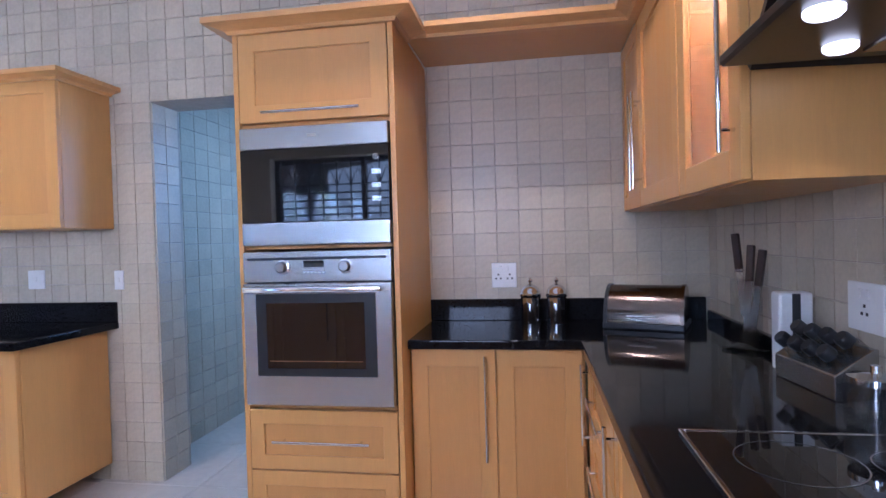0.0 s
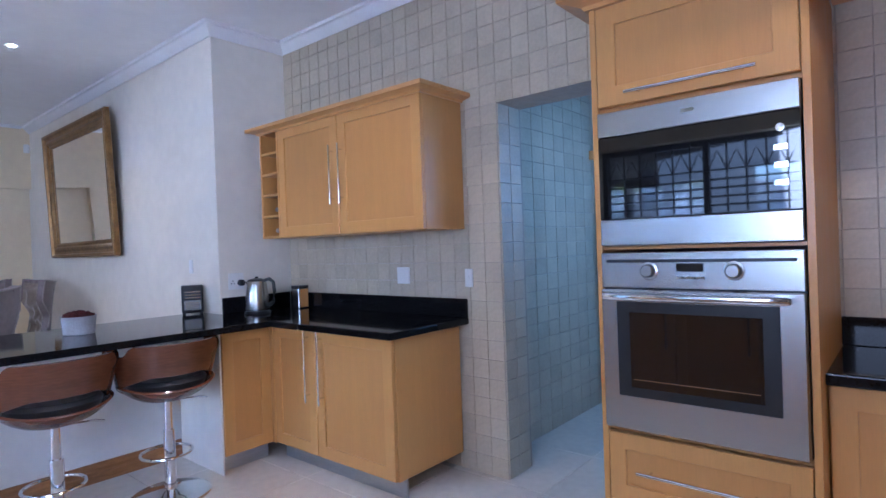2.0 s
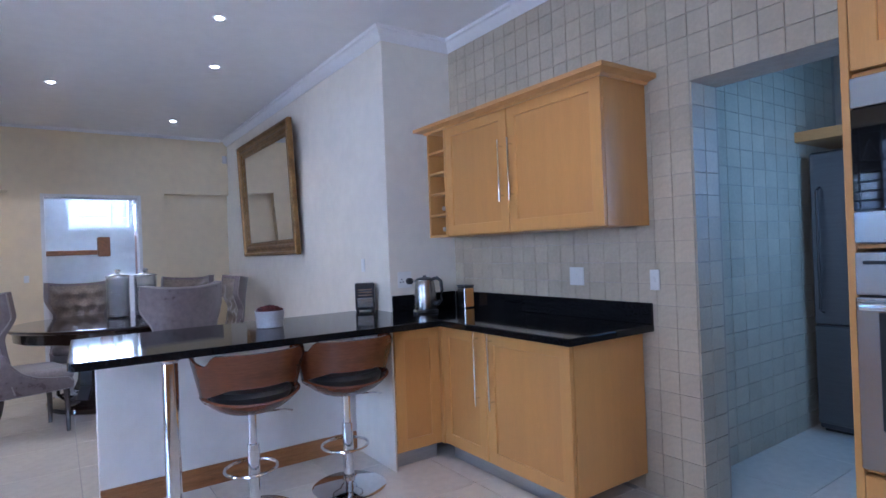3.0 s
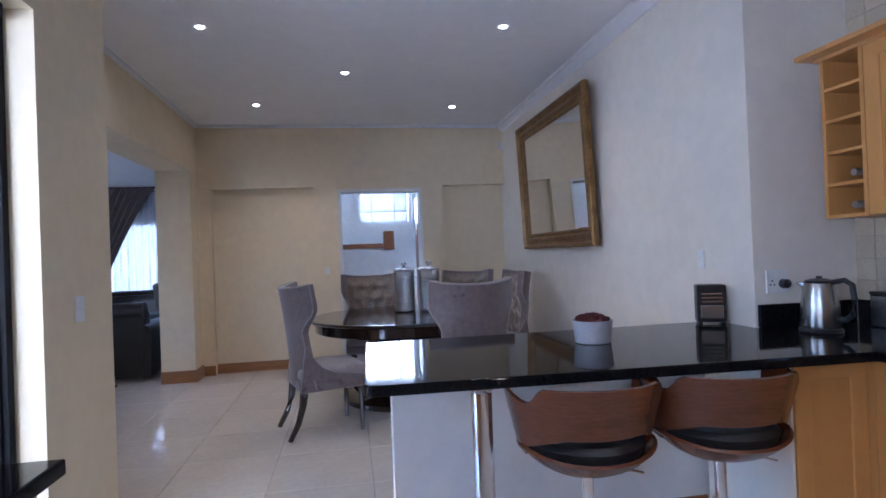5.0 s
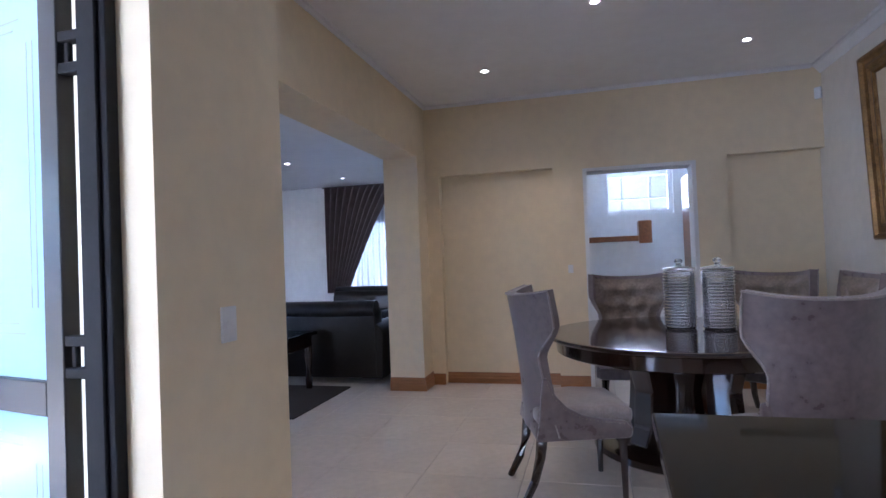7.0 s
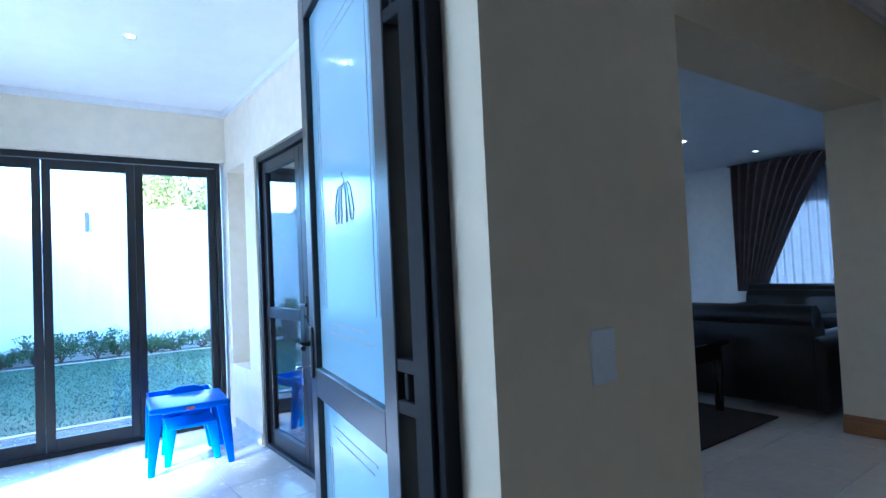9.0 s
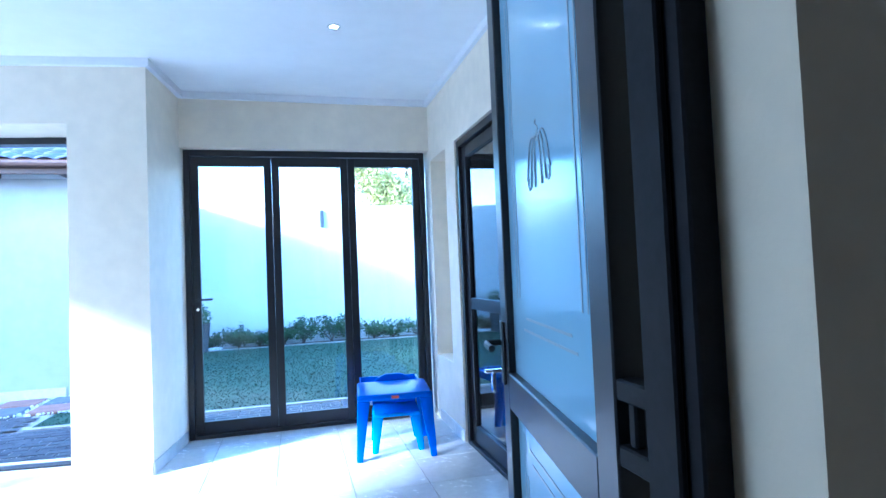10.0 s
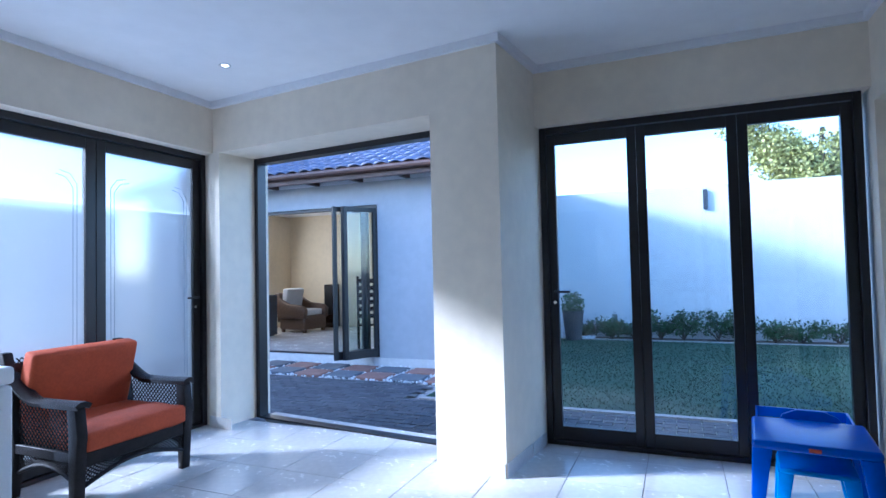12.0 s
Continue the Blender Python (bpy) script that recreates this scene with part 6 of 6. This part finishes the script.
part("eave_board", boxes((OX0 - 0.3, 5.6, OY + 0.36, OY + 0.40, 2.65, 2.81), bevel=0.004), TIMBER, gr, "dark timber fascia")
part("gutter", tube([(OX0 - 0.3, OY + 0.45, 2.77), (5.6, OY + 0.45, 2.77)], 0.05, 10), TIMBER, gr)
part("soffit", boxes((OX0 - 0.25, 5.6, OY, OY + 0.36, 2.77, 2.785)), TIMBER, gr, "grey boarded eave")
for k in range(8):
    part("rafter", boxes((OX0 + 0.1 + k * 0.8, OX0 + 0.17 + k * 0.8, OY, OY + 0.36, 2.66, 2.77), bevel=0.003), TIMBER, gr)
roof_deck = prism([(OY + 0.42, 2.81), (-10.9, 3.84), (-13.3, 2.81)], "x", OX0 - 0.3, 5.6)
part("roof_deck", roof_deck, TIMBER, gr)
rt = bmesh.new()
slope = Vector((0, -10.9 - (OY + 0.42), 3.84 - 2.81))
SLN = slope.length
su = slope.normalized()
sn = Vector((0, -su.z, su.y)) * -1
if sn.z < 0:
    sn = -sn
for r in range(9):
    for c in range(30):
        x0 = OX0 - 0.3 + c * 0.22
        pr = []
        for q in range(5):
            xx = x0 + 0.22 * q / 4
            hgt = 0.035 * math.sin(math.pi * q / 4) + 0.012
            for d, up in ((r * 0.29 - 0.04, 0.035), (r * 0.29 + 0.29, 0.005)):
                p = Vector((xx, OY + 0.42, 2.81)) + su * min(d, SLN) + sn * (hgt + up)
                pr.append(rt.verts.new(p))
        for q in range(4):
            rt.faces.new((pr[2 * q], pr[2 * q + 2], pr[2 * q + 3], pr[2 * q + 1]))
        lip = [rt.verts.new(pr[2 * q].co - sn * 0.03) for q in range(5)]
        for q in range(4):
            rt.faces.new((lip[q], lip[q + 1], pr[2 * q + 2], pr[2 * q]))
tagged(part("roof_tiles", rt, ROOFT, gr, "glazed blue-black roof tiles", True), kind="stuff")
fo = part("folding_door", boxes((OX1, OX1 + 0.05, OY - 0.12, OY - 0.04, 0, 2.31), (OX1 + 0.05, 3.6, OY - 0.12, OY - 0.04, 2.26, 2.31), (OX1 + 0.05, 3.6, OY - 0.12, OY - 0.04, 0, 0.02), bevel=0.003), ALU, gr, "dark aluminium door frame")
for at, turn in (((OX1 + 0.03, OY + 0.0, 0.02), 62), ((OX1 + 0.31, OY + 0.50, 0.02), -118 + 16), ((OX1 + 0.2, OY + 0.05, 0.02), 66)):
    lf = glazed(gr, 0.56, 2.23, at, turn, GLASS, 0.06, 0.07, bottom=0.12, name="folding_leaf")
lever(lf, (0.53, -0.024, 1.05), 0, -1)
CANE = mat("brown_cane", (0.10, 0.055, 0.03), 0.5, var=0.4, scale=25, bump=0.6, bscale=90)
PAD = mat("pale_seat_pad", (0.55, 0.54, 0.53), 0.85, var=0.08, scale=10)
ac = thing("wicker_armchair", "brown cane armchair with pale cushions", "armchair", (4.05, -11.6, 0), 85)
part("base", boxes((-0.36, 0.36, -0.36, 0.36, 0.06, 0.36), bevel=0.04, seg=3), CANE, ac, "", True)
for s in (-1, 1):
    part("arm", prism([(-0.36, 0.3), (0.38, 0.3), (0.4, 0.5), (0.3, 0.58), (-0.1, 0.62), (-0.38, 0.75)], "x", s * 0.28, s * 0.40, 0.03), CANE, ac, "", True)
    for y in (-0.3, 0.3):
        part("leg", boxes((s * 0.3 - 0.03, s * 0.3 + 0.03, y - 0.03, y + 0.03, 0, 0.08)), CANE, ac)
part("backrest", prism([(-0.42, 0.2), (-0.28, 0.3), (-0.36, 0.85), (-0.48, 0.85)], "x", -0.36, 0.36, 0.03), CANE, ac, "", True)
part("seat_cushion", cushion(0.54, 0.56, 0.12, 0.02, 0.03, 5), PAD, ac, "pale seat cushion", True).location = (0, 0.04, 0.36)
part("back_cushion", cushion(0.54, 0.46, 0.13, 0.03, 0.03, 5), PAD, ac, "pale back cushion", True).matrix_local = pose(0, -0.24, 0.7, 78, 0, 0)
wc = thing("slatted_chair", "dark wooden chair with a slatted back", "chair", (0.86, -9.25, 0), 200)
for s_ in (-1, 1):
    part("back_post", boxes((s_ * 0.24 - 0.02, s_ * 0.24 + 0.02, -0.24, -0.2, 0, 1.22), bevel=0.004), DARKWOOD, wc)
    part("leg", boxes((s_ * 0.22 - 0.02, s_ * 0.22 + 0.02, 0.18, 0.22, 0, 0.43), bevel=0.004), DARKWOOD, wc)
part("seat", boxes((-0.26, 0.26, -0.2, 0.24, 0.43, 0.465), bevel=0.008), DARKWOOD, wc)
for k in range(6):
    part("slat", boxes((-0.22, 0.22, -0.23, -0.212, 0.56 + k * 0.11, 0.63 + k * 0.11), bevel=0.003), DARKWOOD, wc)
sk = thing("loudspeaker", "tall dark wooden floor loudspeaker", "loudspeaker", (3.9, -12.5, 0))
part("case", boxes((-0.12, 0.12, -0.14, 0.14, 0.0, 1.0), bevel=0.006), DARKWOOD, sk)
part("grille", boxes((-0.1, 0.1, 0.141, 0.15, 0.3, 0.96), bevel=0.003), BLACK, sk)
bf = thing("bar_fridge", "white bar fridge with a dark side", "fridge", (4.35, -10.55, 0))
part("body", boxes((-0.25, 0.25, -0.25, 0.22, 0.02, 0.84), bevel=0.01), POTM, bf)
part("door", boxes((-0.25, 0.25, 0.225, 0.27, 0.03, 0.84), bevel=0.01), WHITE, bf)
part("foot", boxes((-0.2, 0.2, -0.2, 0.2, 0, 0.021)), BLACK, bf)
wv = thing("wall_light", "small dark wall lamp on the garden wall", "wall lamp", (-4.17, -13.0, 2.52))
part("case", boxes((-0.04, 0.04, 0.0, 0.06, -0.2, 0.18), bevel=0.008), POTM, wv)

# low boundary wall east of the patio, and an unseen blocker shading the courtyard
solid("wall_boundary", boxes((5.6, 5.8, -8.3, 2.0, GZ - 0.05, 2.45)), GWALL, "pale plastered boundary wall", "wall")
solid("wall_sun_block", boxes((12.0, 12.4, -6.8, 0.6, GZ - 0.05, 9.0)), OUTW, "tall unseen wall added to shade the courtyard", "wall")

# house roof over the rooms
solid("roof", boxes((-13, 1.4, YL - 0.02, 6, 4.2, 4.4)), CEIL, "flat roof slab over the house", "roof")
solid("wall_outer", boxes((-13.0, -12.4, -6.6, 5.4, 0, 4.2), (-12.4, 1.2, 5.2, 5.4, 0, 4.2), (1.0, 1.2, YS, 5.2, 0, 4.2), (-12.4, -8.6, 3.2, 5.2, 2.9, 4.2)), PLASTER_W, "outer house walls", "wall")

# ---- pieces of floors and walls ----
def tile_field(parent, mesh, xs, ys, z=0.0):
    for x in xs:
        for y in ys:
            o = new("tile", mesh)
            o.parent = parent
            o.location = (x, y, z)


FT = mesh_of("tile", boxes((-0.298, 0.298, -0.298, 0.298, -0.006, 0.0), bevel=0.0012), FLOOR_T)
tile_field(floor, FT, [-8.1 + 0.6 * i for i in range(15)], [-1.2 + 0.6 * j for j in range(7)])
tile_field(floor, FT, [-2.1 + 0.6 * i for i in range(3)], [3.0 + 0.6 * j for j in range(4)])
jf = bmesh.new()
for i in range(7):
    for j in range(9):
        x, y = -12.3 + 0.6 * i, -1.8 - 0.6 * j
        for yy in ([y] if y > -6.5 else []):
            b = boxes((x - 0.298, x + 0.298, yy - 0.298, yy + 0.298, -0.006, 0.0), bevel=0.0012)
            m_ = bpy.data.meshes.new("t")
            b.to_mesh(m_)
            jf.from_mesh(m_)
            b.free()
            bpy.data.meshes.remove(m_)
for i in range(6):
    for j in range(7):
        x, y = -11.4 + 0.6 * i, -0.6 + 0.6 * j
        b = boxes((x - 0.298, x + 0.298, y - 0.298, y + 0.298, -0.006, 0.0), bevel=0.0012)
        m_ = bpy.data.meshes.new("t")
        b.to_mesh(m_)
        jf.from_mesh(m_)
        b.free()
        bpy.data.meshes.remove(m_)
for i in range(6):
    for j in range(8):
        x, y = -8.1 + 0.6 * i, -1.8 - 0.6 * j
        if x < -5.2 and y > -6.5:
            b = boxes((x - 0.298, x + 0.298, y - 0.298, y + 0.298, -0.006, 0.0), bevel=0.0012)
            m_ = bpy.data.meshes.new("t")
            b.to_mesh(m_)
            jf.from_mesh(m_)
            b.free()
            bpy.data.meshes.remove(m_)
fl2 = part("far_tiles", jf, FLOOR_T, floor)
tagged(fl2, "cream porcelain tiles", kind="stuff")
fl2.location.z = -0.002

PTM = mesh_of("tile", boxes((-0.2225, 0.2225, -0.2225, 0.2225, -0.006, 0.0), bevel=0.0015), PATIO_T)
pf = solid("patio_floor", boxes((PX0 - 0.12, -2.65, -5.62, -1.25, -0.2, -0.006), (-2.65, 0.3, -5.33, -1.25, -0.2, -0.006)), GROUT, "grey grout bed below the patio tiles", "floor")
tile_field(pf, PTM, [-4.55 + 0.45 * i for i in range(12)], [-1.475 - 0.45 * j for j in range(9)])
tile_field(pf, PTM, [-4.55 + 0.45 * i for i in range(5)], [-1.475 - 0.45 * 9])

# patio skirting tiles
PSK = mesh_of("skirting_tile", boxes((-0.222, 0.222, -0.004, 0.004, 0.0, 0.09), bevel=0.0015), PATIO_T)
psk = tagged(new("baseboard_patio"), "pale tile skirting along the patio walls", "skirting", kind="structure")
for m_ in [pose(-2.63, -4.74, 0, 0, 0, SL) @ pose(0.225, 0.005, 0), pose(-2.63, -4.74, 0, 0, 0, SL) @ pose(2.62, 0.005, 0) @ Matrix.Diagonal((0.62, 1, 1, 1)),
           pose(-2.63, -4.74, 0, 0, 0, SL) @ pose(-0.005, -0.225, 0, 0, 0, 90), pose(-2.63, -4.74, 0, 0, 0, SL) @ pose(-0.005, -0.6, 0, 0, 0, 90) @ Matrix.Diagonal((0.65, 1, 1, 1)),
           pose(PX0 + 0.005, -4.75, 0, 0, 0, 90) @ Matrix.Diagonal((0.55, 1, 1, 1)), pose(PX0 + 0.005, -5.1, 0, 0, 0, 90)]:
    o = new("skirting_tile", PSK)
    o.parent = psk
    o.matrix_local = m_

# wall tiles
TS = (XE + 2.03) / 26
TM = mesh_of("tile", boxes((-TS / 2 + 0.0014, TS / 2 - 0.0014, -0.006, 0.0, -TS / 2 + 0.0014, TS / 2 - 0.0014), bevel=0.0012), TILE)
wn_ob, we_ob, ws_ob = bpy.data.objects["wall_north"], bpy.data.objects["wall_east"], bpy.data.objects["wall_scullery"]


def tile_join(cells, flip):
    """One mesh of tiles; cells are (a, z, wa, wz), put on a plane by flip."""
    bm = bmesh.new()
    g, d = 0.0014, 0.0014
    for a, z, wa, wz in cells:
        lo = [(a - wa / 2 + g, 0.0, z - wz / 2 + g), (a + wa / 2 - g, 0.0, z - wz / 2 + g), (a + wa / 2 - g, 0.0, z + wz / 2 - g), (a - wa / 2 + g, 0.0, z + wz / 2 - g)]
        hi = [(a - wa / 2 + g + d, -0.006, z - wz / 2 + g + d), (a + wa / 2 - g - d, -0.006, z - wz / 2 + g + d), (a + wa / 2 - g - d, -0.006, z + wz / 2 - g - d), (a - wa / 2 + g + d, -0.006, z + wz / 2 - g - d)]
        L, Hh = [bm.verts.new(flip(p)) for p in lo], [bm.verts.new(flip(p)) for p in hi]
        bm.faces.new(Hh)
        for k in range(4):
            bm.faces.new((L[k], L[(k + 1) % 4], Hh[(k + 1) % 4], Hh[k]))
    bmesh.ops.recalc_face_normals(bm, faces=bm.faces[:])
    return bm


cells, near = [], 0
for i in range(45):
    for j in range(27):
        x, z = XE - TS * (i + 0.5), TS * (j + 0.5)
        if x < -3.99 + TS / 2 or z > CH - 0.05:
            continue
        if -2.03 < x < -1.16 and z < 2.07:
            continue
        if near < 300 and ((-0.55 < x and 0.95 < z < 2.2) or (-2.5 < x < -2.03 and z < 2.3)):
            o = new("tile", TM)
            o.parent = wn_ob
            o.location = (x, YB, z)
            near += 1
        else:
            cells.append((x, z, TS, TS))
tagged(part("tile_field", tile_join(cells, lambda p: (p[0], YB + p[1], p[2])), TILE_J, wn_ob, "small beige square wall tiles"), kind="stuff")
tagged(part("tile_field", tile_join([(YB - TS * (i + 0.5), TS * (j + 0.5), TS, TS) for i in range(34) for j in range(26)], lambda p: (XE + p[1], p[0], p[2])), TILE_J, we_ob, "small beige square wall tiles"), kind="stuff")
tagged(part("tile_field", tile_join([(2.99 + 0.15 * (i + 0.5), 0.108 * (j + 0.5), 0.15, 0.108) for i in range(13) for j in range(26)], lambda p: (-2.24 - p[1], p[0], p[2])), TILE_J, ws_ob, "small pale wall tiles"), kind="stuff")
# tiled doorway reveals
tagged(part("reveal_tiles", tile_join([(YB + TS * (i + 0.5), TS * (j + 0.5), TS, TS) for i in range(2) for j in range(19)], lambda p: (-2.03 - p[1] , p[0], p[2])), TILE_J, wn_ob, "small beige reveal tiles"), kind="stuff")
